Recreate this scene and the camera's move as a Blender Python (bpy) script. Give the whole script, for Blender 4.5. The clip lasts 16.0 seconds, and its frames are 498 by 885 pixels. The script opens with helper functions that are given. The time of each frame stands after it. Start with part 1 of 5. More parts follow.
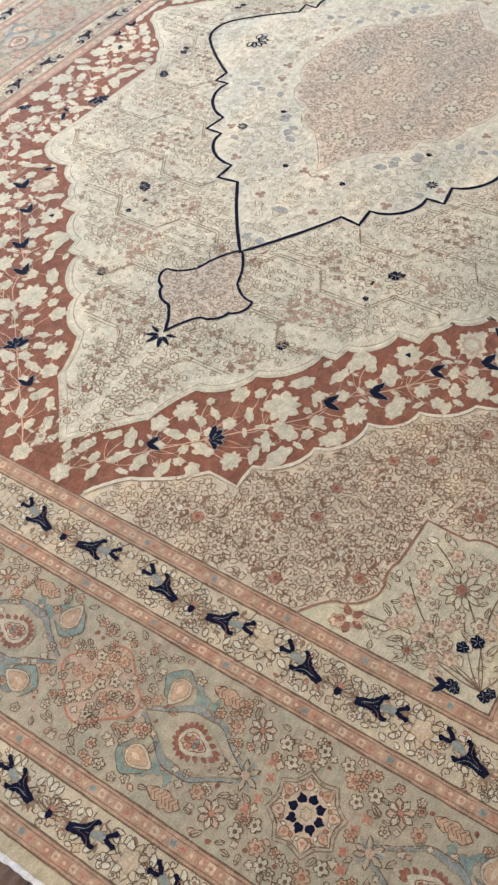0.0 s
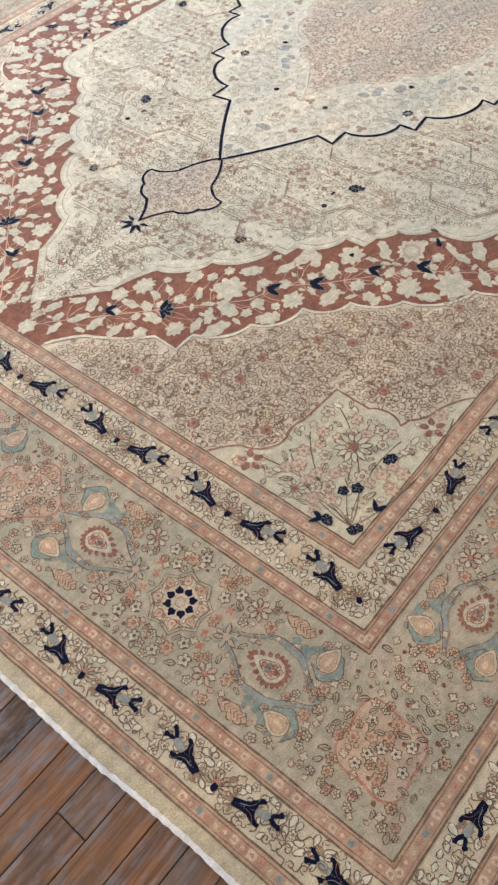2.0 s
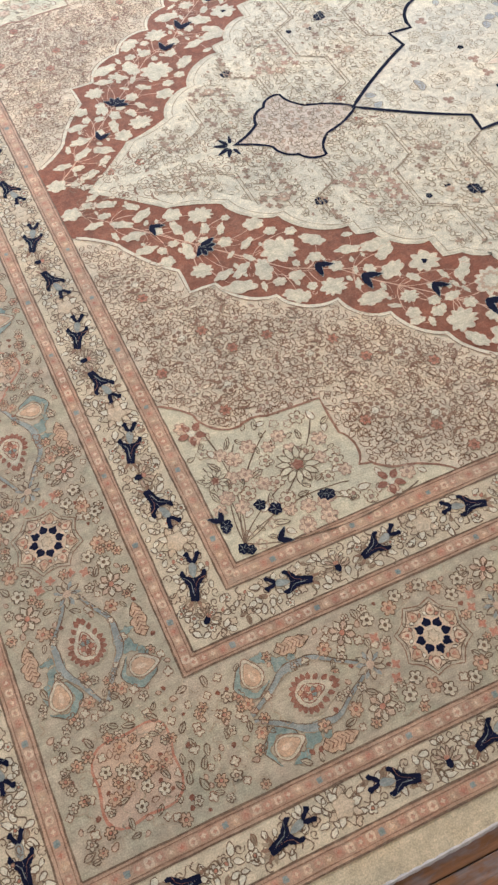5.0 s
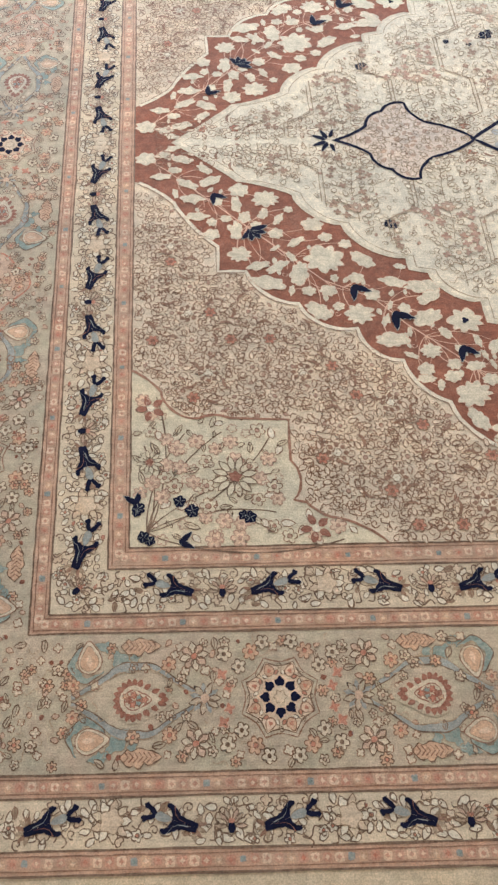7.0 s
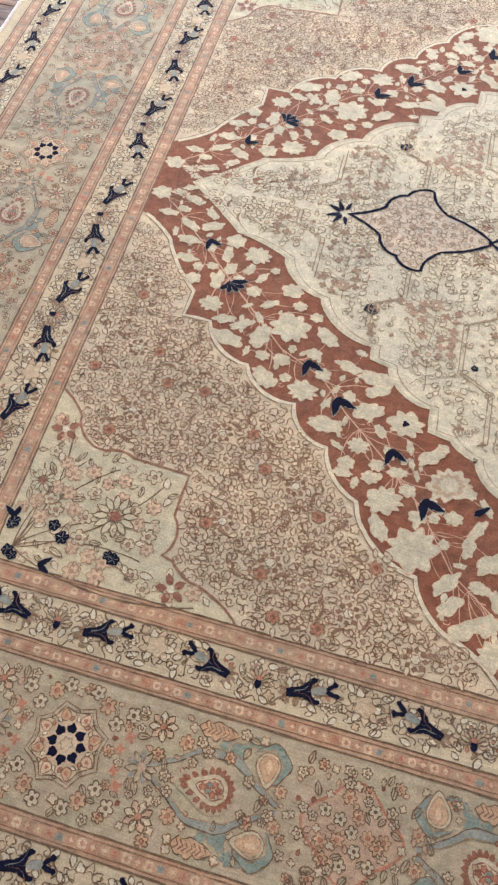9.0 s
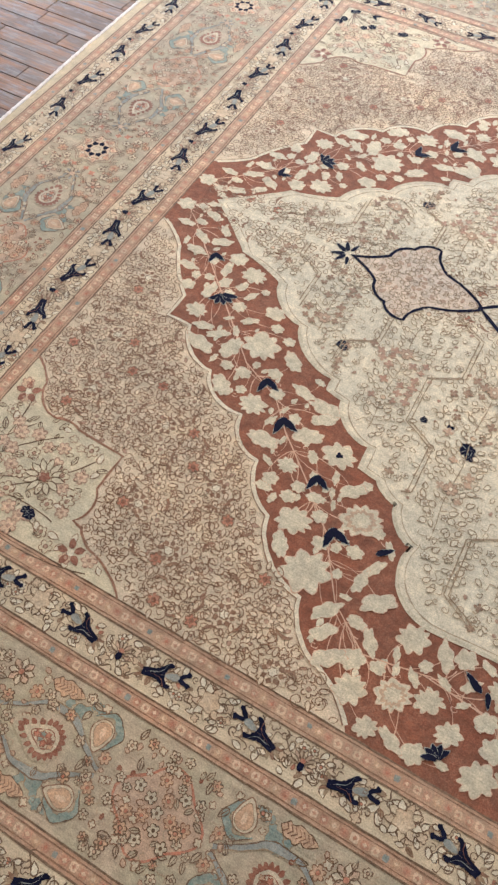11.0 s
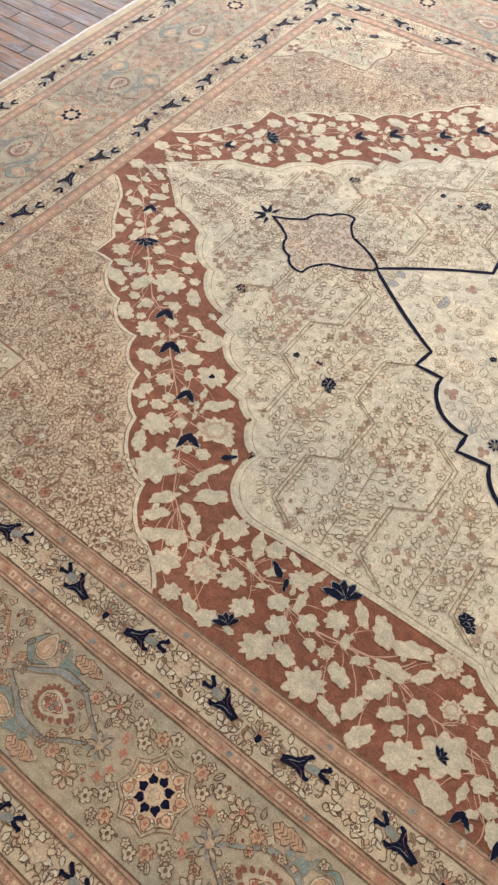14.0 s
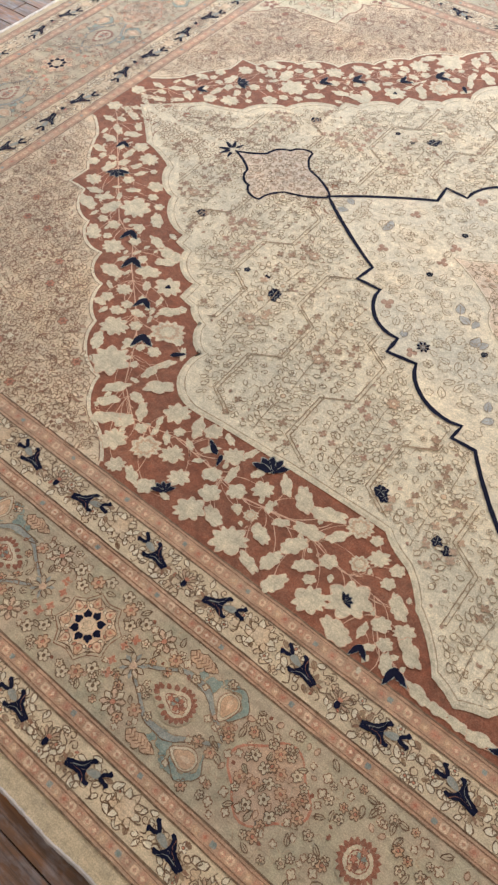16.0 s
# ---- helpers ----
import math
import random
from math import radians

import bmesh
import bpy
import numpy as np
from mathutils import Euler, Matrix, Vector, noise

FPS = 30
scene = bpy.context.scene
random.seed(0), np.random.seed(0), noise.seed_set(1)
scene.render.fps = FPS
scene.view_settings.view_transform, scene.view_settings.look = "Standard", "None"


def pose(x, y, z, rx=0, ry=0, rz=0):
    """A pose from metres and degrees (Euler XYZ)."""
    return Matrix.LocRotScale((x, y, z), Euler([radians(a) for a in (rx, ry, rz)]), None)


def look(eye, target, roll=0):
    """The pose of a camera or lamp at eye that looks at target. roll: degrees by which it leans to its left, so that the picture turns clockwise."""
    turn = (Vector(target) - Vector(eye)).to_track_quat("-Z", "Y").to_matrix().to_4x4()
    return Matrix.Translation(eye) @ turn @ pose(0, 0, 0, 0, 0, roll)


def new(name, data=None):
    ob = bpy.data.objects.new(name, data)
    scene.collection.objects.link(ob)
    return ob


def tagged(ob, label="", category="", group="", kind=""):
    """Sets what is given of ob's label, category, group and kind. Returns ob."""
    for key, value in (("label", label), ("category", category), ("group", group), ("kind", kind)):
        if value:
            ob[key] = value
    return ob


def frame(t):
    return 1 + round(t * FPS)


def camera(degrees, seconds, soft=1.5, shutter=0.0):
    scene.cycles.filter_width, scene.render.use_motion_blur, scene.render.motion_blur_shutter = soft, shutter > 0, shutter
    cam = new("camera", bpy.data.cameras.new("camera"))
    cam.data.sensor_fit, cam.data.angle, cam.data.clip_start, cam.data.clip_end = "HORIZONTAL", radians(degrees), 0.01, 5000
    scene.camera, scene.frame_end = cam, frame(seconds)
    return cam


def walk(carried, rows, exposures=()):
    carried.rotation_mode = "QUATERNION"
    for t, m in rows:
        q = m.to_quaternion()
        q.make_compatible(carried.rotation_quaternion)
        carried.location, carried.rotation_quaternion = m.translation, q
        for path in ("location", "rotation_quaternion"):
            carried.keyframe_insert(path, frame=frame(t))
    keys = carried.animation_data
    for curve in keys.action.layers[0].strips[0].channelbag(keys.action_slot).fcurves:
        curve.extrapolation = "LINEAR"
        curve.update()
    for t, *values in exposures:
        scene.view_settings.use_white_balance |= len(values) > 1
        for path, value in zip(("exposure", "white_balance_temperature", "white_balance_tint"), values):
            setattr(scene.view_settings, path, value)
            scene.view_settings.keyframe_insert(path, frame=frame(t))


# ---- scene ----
cam = camera(35.1, 16.0, soft=2.5)
PATH = [
    (0, (-0.459, 0.266, 1.66), (0.48, 0.966, 0.039), -4.1),
    (0.5, (-0.4, 0.151, 1.622), (0.513, 0.884, 0.0), -4.1),
    (1, (-0.461, 0.032, 1.64), (0.419, 0.786, 0.011), -4.6),
    (1.5, (-0.563, -0.127, 1.653), (0.293, 0.648, 0.02), -4.8),
    (2, (-0.585, -0.249, 1.663), (0.242, 0.55, 0.027), -4.7),
    (2.5, (-0.467, -0.294, 1.656), (0.32, 0.529, 0.012), -3.9),
    (3, (-0.296, -0.319, 1.627), (0.421, 0.531, -0.035), -2.9),
    (3.2, (-0.26, -0.321, 1.611), (0.437, 0.537, -0.056), -2.4),
    (5.3, (0.071, -0.426, 1.612), (0.373, 0.5, -0.135), -1.8),
    (5.5, (0.119, -0.382, 1.596), (0.394, 0.535, -0.16), -0.2),
    (6, (0.204, -0.325, 1.564), (0.407, 0.576, -0.21), 1.8),
    (6.5, (0.317, -0.364, 1.542), (0.418, 0.558, -0.23), 0.2),
    (7, (0.42, -0.417, 1.58), (0.447, 0.529, -0.182), 0.6),
    (7.5, (0.56, -0.37, 1.589), (0.503, 0.579, -0.171), 0.2),
    (8, (0.696, -0.273, 1.584), (0.562, 0.67, -0.175), 0.2),
    (8.2, (0.738, -0.249, 1.575), (0.574, 0.698, -0.179), 0.2),
    (10.3, (1.133, -0.354, 1.661), (0.722, 0.638, -0.026), 2.9),
    (10.5, (1.172, -0.325, 1.657), (0.736, 0.668, -0.024), 3.1),
    (11, (1.283, -0.253, 1.637), (0.768, 0.708, -0.039), 2.7),
    (11.5, (1.376, -0.244, 1.632), (0.805, 0.698, -0.037), 1.7),
    (12, (1.494, -0.32, 1.652), (0.887, 0.623, -0.004), 0.1),
    (12.5, (1.598, -0.396, 1.654), (0.971, 0.554, 0.009), 0.1),
    (13, (1.698, -0.418, 1.657), (1.048, 0.526, 0.019), 0.5),
    (13.5, (1.816, -0.356, 1.663), (1.134, 0.572, 0.028), 0.5),
    (14, (1.936, -0.271, 1.666), (1.223, 0.638, 0.034), 0.3),
    (14.5, (2.02, -0.224, 1.651), (1.281, 0.665, 0.018), -0.3),
    (15, (2.109, -0.266, 1.656), (1.357, 0.61, 0.023), -1.1),
    (15.5, (2.209, -0.346, 1.652), (1.451, 0.527, 0.02), -1.4),
    (16, (2.319, -0.399, 1.655), (1.557, 0.471, 0.024), -1.5),
]
walk(cam, [(t, look(eye, target, roll)) for t, eye, target, roll in PATH],
     [(0.0, -0.04, 5820.0, 12.5), (3.0, 0.08, 5780.0, 13.0), (7.0, 0.11, 5880.0, 15.0), (11.0, 0.02, 6120.0, 16.0), (16.0, 0.0, 6320.0, 15.5)])

# ---------------------------------------------------------------- light
world = bpy.data.worlds.new("sky")
scene.world = world
world.use_nodes = True
wn = world.node_tree
sky = wn.nodes.new("ShaderNodeTexSky")
sky.sky_type = "NISHITA"
sky.sun_disc = False
sky.sun_elevation, sky.sun_rotation = radians(40), radians(200)
wn.links.new(sky.outputs[0], wn.nodes["Background"].inputs[0])
wn.nodes["Background"].inputs[1].default_value = 0.1

FLOOR_Z = -0.012
ROOM = (-3.4, 7.6, -3.2, 6.0)          # west, east, south, north
ROOM_H = 3.0


def window_and_fill_lamp(m, width, height, watts, colour):
    d = bpy.data.lights.new("window_and_fill_light", "AREA")
    d.shape, d.size, d.size_y, d.energy, d.color = "RECTANGLE", width, height, watts, colour
    ob = new("window_and_fill_light", d)
    ob.matrix_world = m
    return ob


NORTH_WINDOWS = [(-1.4, 2.2), (2.1, 2.2), (5.6, 2.2)]       # centre, width
WEST_WINDOWS = [(4.3, 2.4)]
# no window is known on this side: two unseen openings added for fill
SOUTH_FILL_OPENINGS = [(-1.0, 2.4), (4.2, 2.4)]
SILL, HEAD = 0.7, 2.7
for cx, w in NORTH_WINDOWS:
    window_and_fill_lamp(look((cx, ROOM[3] + 0.05, (SILL + HEAD) / 2), (cx, 0, 0.6)), w, HEAD - SILL, 150, (0.84, 0.93, 1.0))
# weak fill lamps from the south, added to lift the near side
for cx, w in SOUTH_FILL_OPENINGS:
    window_and_fill_lamp(look((cx, ROOM[2] - 0.05, (SILL + HEAD) / 2), (cx, 3, 1.0)), w, HEAD - SILL, 10, (0.95, 0.97, 1.0))
for cy, w in WEST_WINDOWS:
    window_and_fill_lamp(look((ROOM[0] - 0.05, cy, (SILL + HEAD) / 2), (2, cy - 1, 0.6)), w, HEAD - SILL, 160, (0.84, 0.93, 1.0))


# ---------------------------------------------------------------- materials
def lin(r, g, b):
    return tuple(((c / 255 + 0.055) / 1.055) ** 2.4 if c > 10 else c / 255 / 12.92 for c in (r, g, b)) + (1.0,)


def node(nt, kind, **values):
    n = nt.nodes.new(kind)
    for k, v in values.items():
        n.inputs[k].default_value = v
    return n


def wool(name, rgb, vary=0.28, patch=0.22, tint=(1.09, 0.96, 0.82), rough=0.93, fade=None, sheen=0.3, second=None, bare=0.17):
    """Hand-knotted pile: knot grain, worn patches and slow colour bands from dye lots."""
    m = bpy.data.materials.new(name)
    m.use_nodes = True
    nt = m.node_tree
    b = nt.nodes["Principled BSDF"]
    b.inputs["Roughness"].default_value = rough
    b.inputs["Specular IOR Level"].default_value = 0.15
    b.inputs["Sheen Weight"].default_value = sheen
    b.inputs["Sheen Roughness"].default_value = 0.5
    geo = nt.nodes.new("ShaderNodeNewGeometry")
    knot = node(nt, "ShaderNodeTexNoise", Scale=330.0, Detail=2.0, Roughness=0.6)
    wear = node(nt, "ShaderNodeTexNoise", Scale=38.0, Detail=5.0, Roughness=0.65)
    lot = nt.nodes.new("ShaderNodeTexNoise")
    lot.inputs["Scale"].default_value, lot.inputs["Detail"].default_value = 3.2, 3.0
    stretch = node(nt, "ShaderNodeMapping", Scale=(0.55, 1.6, 1.0))
    nt.links.new(geo.outputs["Position"], stretch.inputs[0])
    nt.links.new(stretch.outputs[0], lot.inputs["Vector"])
    nt.links.new(geo.outputs["Position"], knot.inputs["Vector"])
    nt.links.new(geo.outputs["Position"], wear.inputs["Vector"])

    def level(src, lo, hi):
        r = node(nt, "ShaderNodeMapRange")
        r.inputs["From Min"].default_value, r.inputs["From Max"].default_value = 0.25, 0.75
        r.inputs["To Min"].default_value, r.inputs["To Max"].default_value = lo, hi
        nt.links.new(src, r.inputs["Value"])
        return r.outputs[0]

    def times(a, bb):
        mth = nt.nodes.new("ShaderNodeMath")
        mth.operation = "MULTIPLY"
        nt.links.new(a, mth.inputs[0])
        nt.links.new(bb, mth.inputs[1])
        return mth.outputs[0]

    k = times(times(level(knot.outputs[0], 1 - vary, 1 + vary), level(wear.outputs[0], 1 - patch, 1 + patch)), level(lot.outputs[0], 0.86, 1.14))
    weft_map = node(nt, "ShaderNodeMapping", Scale=(9.0, 230.0, 1.0))
    nt.links.new(geo.outputs["Position"], weft_map.inputs[0])
    weft = node(nt, "ShaderNodeTexNoise", Scale=1.0, Detail=3.0, Roughness=0.6)
    nt.links.new(weft_map.outputs[0], weft.inputs["Vector"])
    k = times(k, level(weft.outputs[0], 0.90, 1.10))
    mix = nt.nodes.new("ShaderNodeMix")
    mix.data_type = "RGBA"
    base = lin(*rgb)
    mix.inputs["A"].default_value = base
    mix.inputs["B"].default_value = tuple(min(1, c * t) for c, t in zip(base, tint)) + (1.0,)
    nt.links.new(level(lot.outputs[0], 0.0, 1.0), mix.inputs["Factor"])
    colour = mix.outputs["Result"]
    if second:
        mottle = node(nt, "ShaderNodeTexNoise", Scale=11.0, Detail=5.0, Roughness=0.62)
        nt.links.new(geo.outputs["Position"], mottle.inputs["Vector"])
        blend = nt.nodes.new("ShaderNodeMix")
        blend.data_type = "RGBA"
        blend.inputs["B"].default_value = lin(*second)
        nt.links.new(colour, blend.inputs["A"])
        nt.links.new(level(mottle.outputs[0], -0.15, 1.15), blend.inputs["Factor"])
        colour = blend.outputs["Result"]
    if fade:
        worn = nt.nodes.new("ShaderNodeMix")
        worn.data_type = "RGBA"
        worn.inputs["B"].default_value = lin(*fade)
        rub = node(nt, "ShaderNodeTexNoise", Scale=75.0, Detail=3.0, Roughness=0.6)
        nt.links.new(geo.outputs["Position"], rub.inputs["Vector"])
        nt.links.new(colour, worn.inputs["A"])
        nt.links.new(level(rub.outputs[0], -0.25, 0.85), worn.inputs["Factor"])
        colour = worn.outputs["Result"]
    # knots rubbed down to the beige foundation, more in some places than in others
    tuft = node(nt, "ShaderNodeTexNoise", Scale=210.0, Detail=2.0, Roughness=0.7)
    tread = node(nt, "ShaderNodeTexNoise", Scale=7.0, Detail=4.0, Roughness=0.6)
    nt.links.new(geo.outputs["Position"], tuft.inputs["Vector"])
    nt.links.new(geo.outputs["Position"], tread.inputs["Vector"])
    rubbed = nt.nodes.new("ShaderNodeMix")
    rubbed.data_type = "RGBA"
    rubbed.inputs["B"].default_value = lin(198, 174, 144)
    nt.links.new(colour, rubbed.inputs["A"])
    nt.links.new(times(level(tuft.outputs[0], 0.0, 2 * bare), level(tread.outputs[0], 0.45, 1.35)), rubbed.inputs["Factor"])
    colour = rubbed.outputs["Result"]
    scale = nt.nodes.new("ShaderNodeVectorMath")
    scale.operation = "SCALE"
    nt.links.new(colour, scale.inputs[0])
    nt.links.new(k, scale.inputs["Scale"])
    nt.links.new(scale.outputs[0], b.inputs["Base Color"])
    bump = node(nt, "ShaderNodeBump", Strength=0.35, Distance=0.0015)
    nt.links.new(knot.outputs[0], bump.inputs["Height"])
    nt.links.new(bump.outputs[0], b.inputs["Normal"])
    return m


MATS = []
INDEX = {}


def dye(name, rgb, **kw):
    INDEX[name] = len(MATS)
    MATS.append(wool("wool_" + name, rgb, **kw))
    return INDEX[name]


CREAM = dye("cream", (214, 203, 176), second=(212, 198, 168), bare=0.12)
IVORY = dye("ivory", (214, 205, 181), bare=0.1)
PINKFIELD = dye("faded_rose", (214, 195, 163), second=(206, 184, 154), bare=0.15)
RED = dye("madder_red", (134, 76, 53), vary=0.36, patch=0.36, sheen=0.12, second=(128, 78, 56), bare=0.07)
LEAF = dye("pale_sage", (204, 195, 168), patch=0.28, second=(194, 178, 148), bare=0.15)
LEAFPINK = dye("pale_rose", (184, 155, 129))
SAGE = dye("sage_grey", (163, 157, 130), second=(182, 157, 128), bare=0.14)
GUARD = dye("guard_rose", (176, 132, 103), patch=0.3, second=(186, 150, 119))
GUARDL = dye("guard_light", (204, 176, 146), bare=0.1)
BIRDGROUND = dye("sand", (206, 190, 158), second=(196, 172, 138))
NAVY = dye("navy", (8, 13, 40), vary=0.3, sheen=0.02, bare=0.008)
GREYBLUE = dye("grey_blue", (124, 132, 127), fade=(146, 148, 136))
TEAL = dye("teal_grey", (106, 130, 122), fade=(138, 146, 130))
RUST = dye("rust", (126, 68, 46), fade=(146, 90, 66), bare=0.13)
SELV = dye("selvedge", (194, 175, 141), second=(188, 168, 134), bare=0.15)
LINE = dye("outline_brown", (90, 64, 44), fade=(130, 100, 72), bare=0.13)
LINEGREY = dye("outline_grey", (156, 134, 106), fade=(190, 170, 142))
SALMON = dye("salmon", (178, 108, 82), fade=(180, 132, 104), bare=0.12)
PEACH = dye("peach", (188, 152, 120))
BROWN = dye("walnut_brown", (120, 80, 56), fade=(148, 110, 82))
SPANDREL = dye("spandrel_ground", (200, 189, 158))
WHITEYARN = dye("white_yarn", (226, 220, 214), vary=0.1, bare=0.03)
CARTOUCHE = dye("cartouche_tan", (210, 191, 168), bare=0.12)
FIELDLINE = dye("field_brown", (112, 74, 48), fade=(148, 108, 78), bare=0.14)
PALE = dye("pale_sand", (190, 177, 150))
STEM = dye("stem_pink", (202, 162, 136), vary=0.15, patch=0.12, bare=0.15)
TAN = dye("faded_tan", (194, 166, 132), second=(204, 182, 150))
SPRIG = dye("sprig_rose", (160, 120, 98), fade=(188, 156, 130))
TRELLIS = dye("trellis_brown", (134, 110, 82), fade=(172, 150, 120), bare=0.12)
EDGERUST = dye("edge_rust", (136, 86, 62), fade=(158, 112, 84))
STEEL = dye("steel_blue", (156, 160, 158), fade=(184, 181, 170), bare=0.15)
SOFTROSE = dye("soft_salmon", (178, 122, 96), second=(186, 142, 113), bare=0.14)
SPRIGBROWN = dye("sprig_brown", (138, 106, 82), fade=(172, 142, 114))
GREYCORD = dye("grey_cord", (176, 168, 162), vary=0.1, bare=0.05)

# ---------------------------------------------------------------- the rug's own plan
# u runs along the long side, v across; the weave is a little out of square.
LEAN_U, LEAN_V = -0.04, 0.004
CU, CV = 2.315, 1.41                       # middle of the rug
QUARTERS = [(0, 0), (0, 1), (1, 0), (1, 1)]


def to_world(p):
    p = np.asarray(p, float)
    return np.stack([p[..., 0] + LEAN_U * p[..., 1], p[..., 1] + LEAN_V * p[..., 0]], -1)


def mirrored(p, quarter):
    p = np.array(p, float)
    if quarter[0]:
        p[..., 0] = 2 * CU - p[..., 0]
    if quarter[1]:
        p[..., 1] = 2 * CV - p[..., 1]
    return p


def height(level):
    return -0.0030 + 0.0006 * level


LAY = np.random.RandomState(77)


class Weave:
    """Collects flat pieces of coloured pile, then links them as one mesh."""

    def __init__(self):
        self.v, self.f, self.m, self.n = [], [], [], 0

    def put(self, pts, z, faces, mats):
        pts = np.asarray(pts, float)
        self.v.append(np.column_stack([pts, np.full(len(pts), z) if np.isscalar(z) else z]))
        self.f.append(np.asarray(faces) + self.n)
        self.m.append(np.full(len(faces), mats) if np.isscalar(mats) else np.asarray(mats))
        self.n += len(pts)

    def ribbon(self, pts, width, mat, level=0.0, closed=False):
        p = np.asarray(pts, float)
        if closed:
            d = np.roll(p, -1, 0) - np.roll(p, 1, 0)
        else:
            d = np.gradient(p, axis=0)
        d /= np.maximum(np.linalg.norm(d, axis=1, keepdims=True), 1e-9)
        nrm = np.stack([-d[:, 1], d[:, 0]], 1) * (np.asarray(width) / 2 * np.ones(len(p)))[:, None]
        n = len(p)
        i = np.arange(n if closed else n - 1)
        j = (i + 1) % n
        lift = level + 0.05 * ((np.arange(n) * 7) % 11) / 11
        way = p[j] - p[i]
        low, high = p - nrm, p + nrm
        flat = (((low[j] - low[i]) * way).sum(1) > 0) & (((high[j] - high[i]) * way).sum(1) > 0)
        i, j = i[flat], j[flat]
        if len(i):
            self.put(np.vstack([low, high]), np.concatenate([lift, lift]), np.stack([i, j, j + n, i + n], 1), mat)

    def fan(self, pts, mat, level=0.0):
        p = np.asarray(pts, float)
        n = len(p)
        i = np.arange(n)
        self.put(np.vstack([p, p.mean(0)]), level, np.stack([i, (i + 1) % n, np.full(n, n), np.full(n, n)], 1), mat)

    def quad(self, pts, mat, level=0.0):
        self.put(pts, level, [[0, 1, 2, 3]], mat)

    def region(self, pts, mat, level=0.0):
        from mathutils.geometry import tessellate_polygon
        tris = tessellate_polygon([[Vector((x, y, 0)) for x, y in pts]])
        self.put(pts, level, [[a, b, c, c] for a, b, c in tris], mat)

    def join(self):
        return np.vstack(self.v), np.vstack(self.f), np.concatenate(self.m)

    def stamp(self, other, u, v, angle=0.0, size=1.0, level=0.0, flip=False, quarter=(0, 0)):
        """Lay a copy of another weave, which is drawn about its own origin, on the rug's plan."""
        V, F, M = other.cache()
        c, s = math.cos(angle) * size, math.sin(angle) * size
        x, y = V[:, 0], (-V[:, 1] if flip else V[:, 1])
        p = mirrored(np.stack([u + c * x - s * y, v + s * x + c * y], 1), quarter)
        self.v.append(np.column_stack([p, V[:, 2] + level + LAY.uniform(0.0, 0.4)]))
        self.f.append(F + self.n)
        self.m.append(M)
        self.n += len(V)

    def cache(self):
        if len(self.v) > 1:
            V, F, M = self.join()
            self.v, self.f, self.m = [V], [F], [M]
        return self.v[0], self.f[0], self.m[0]

    def mesh(self, name, world_plan=True, ragged=0.0009):
        V, F, M = self.join()
        V = V.copy()
        V[:, :2] += LAY.uniform(-ragged, ragged, (len(V), 2))
        xy = to_world(V[:, :2]) if world_plan else V[:, :2]
        co = np.column_stack([xy, height(V[:, 2])])
        a = co[F[:, 0], :2], co[F[:, 1], :2], co[F[:, 2], :2]
        area = (a[1][:, 0] - a[0][:, 0]) * (a[2][:, 1] - a[0][:, 1]) - (a[1][:, 1] - a[0][:, 1]) * (a[2][:, 0] - a[0][:, 0])
        F = np.where((area < 0)[:, None] & (F[:, 3] != F[:, 2])[:, None], F[:, ::-1], F)
        tri = F[:, 3] == F[:, 2]
        F[tri & (area < 0)] = F[tri & (area < 0)][:, [0, 2, 1, 1]]
        count = np.where(tri, 3, 4)
        keep = np.ones(F.shape, bool)
        keep[tri, 3] = False
        loops = F[keep]
        used, slot = np.unique(M, return_inverse=True)
        me = bpy.data.meshes.new(name)
        me.vertices.add(len(co))
        me.vertices.foreach_set("co", co.astype(np.float32).ravel())
        me.loops.add(len(loops))
        me.loops.foreach_set("vertex_index", loops.astype(np.int32))
        me.polygons.add(len(F))
        me.polygons.foreach_set("loop_start", np.concatenate([[0], np.cumsum(count)[:-1]]).astype(np.int32))
        me.polygons.foreach_set("material_index", slot.ravel().astype(np.int32))
        for i in used:
            me.materials.append(MATS[i])
        me.update(calc_edges=True)
        return me


rug = tagged(new("rug"), "large worn wool carpet with cream medallion and red leaf band", "rug")


PARTS = {}
HOST = [None]


def rug_part(name, weave, label="", kind="", on=None):
    ob = new(name, weave.mesh(name))
    ob.parent = PARTS[on][0] if on else rug
    PARTS.setdefault(name, []).append(ob)
    return tagged(ob, label, "", "", kind)


def motif(name, mesh, u, v, angle=0.0, size=1.0, level=0.0, flip=False, quarter=(0, 0), label=""):
    """One woven figure as a part of its own, on a shared mesh."""
    p = to_world(mirrored((u, v), quarter))
    fx, fy = (-1 if quarter[0] else 1), (-1 if quarter[1] else 1)
    ob = new(name, mesh)
    hosts = PARTS[HOST[0]]
    ob.parent = hosts[QUARTERS.index(tuple(quarter))] if len(hosts) == 4 else hosts[0]
    ob.matrix_basis = (Matrix.Translation((p[0], p[1], 0.0006 * (level + LAY.uniform(0.0, 0.3)))) @ Matrix.Diagonal((fx, fy, 1, 1))
                       @ Matrix.Rotation(angle, 4, "Z") @ Matrix.Diagonal((size, -size if flip else size, 1, 1)))
    if label:
        tagged(ob, label)
    return ob


# ---------------------------------------------------------------- curves and small figures
def arc(a, b, bulge, n=10):
    """Points from a towards b, bowed to the right of the way by bulge of the length (b left out)."""
    a, b = np.array(a, float), np.array(b, float)
    t = np.linspace(0, 1, n, endpoint=False)[:, None]
    d = b - a
    side = np.array([d[1], -d[0]])
    return a + d * t + side * bulge * (4 * t * (1 - t)) ** 0.8


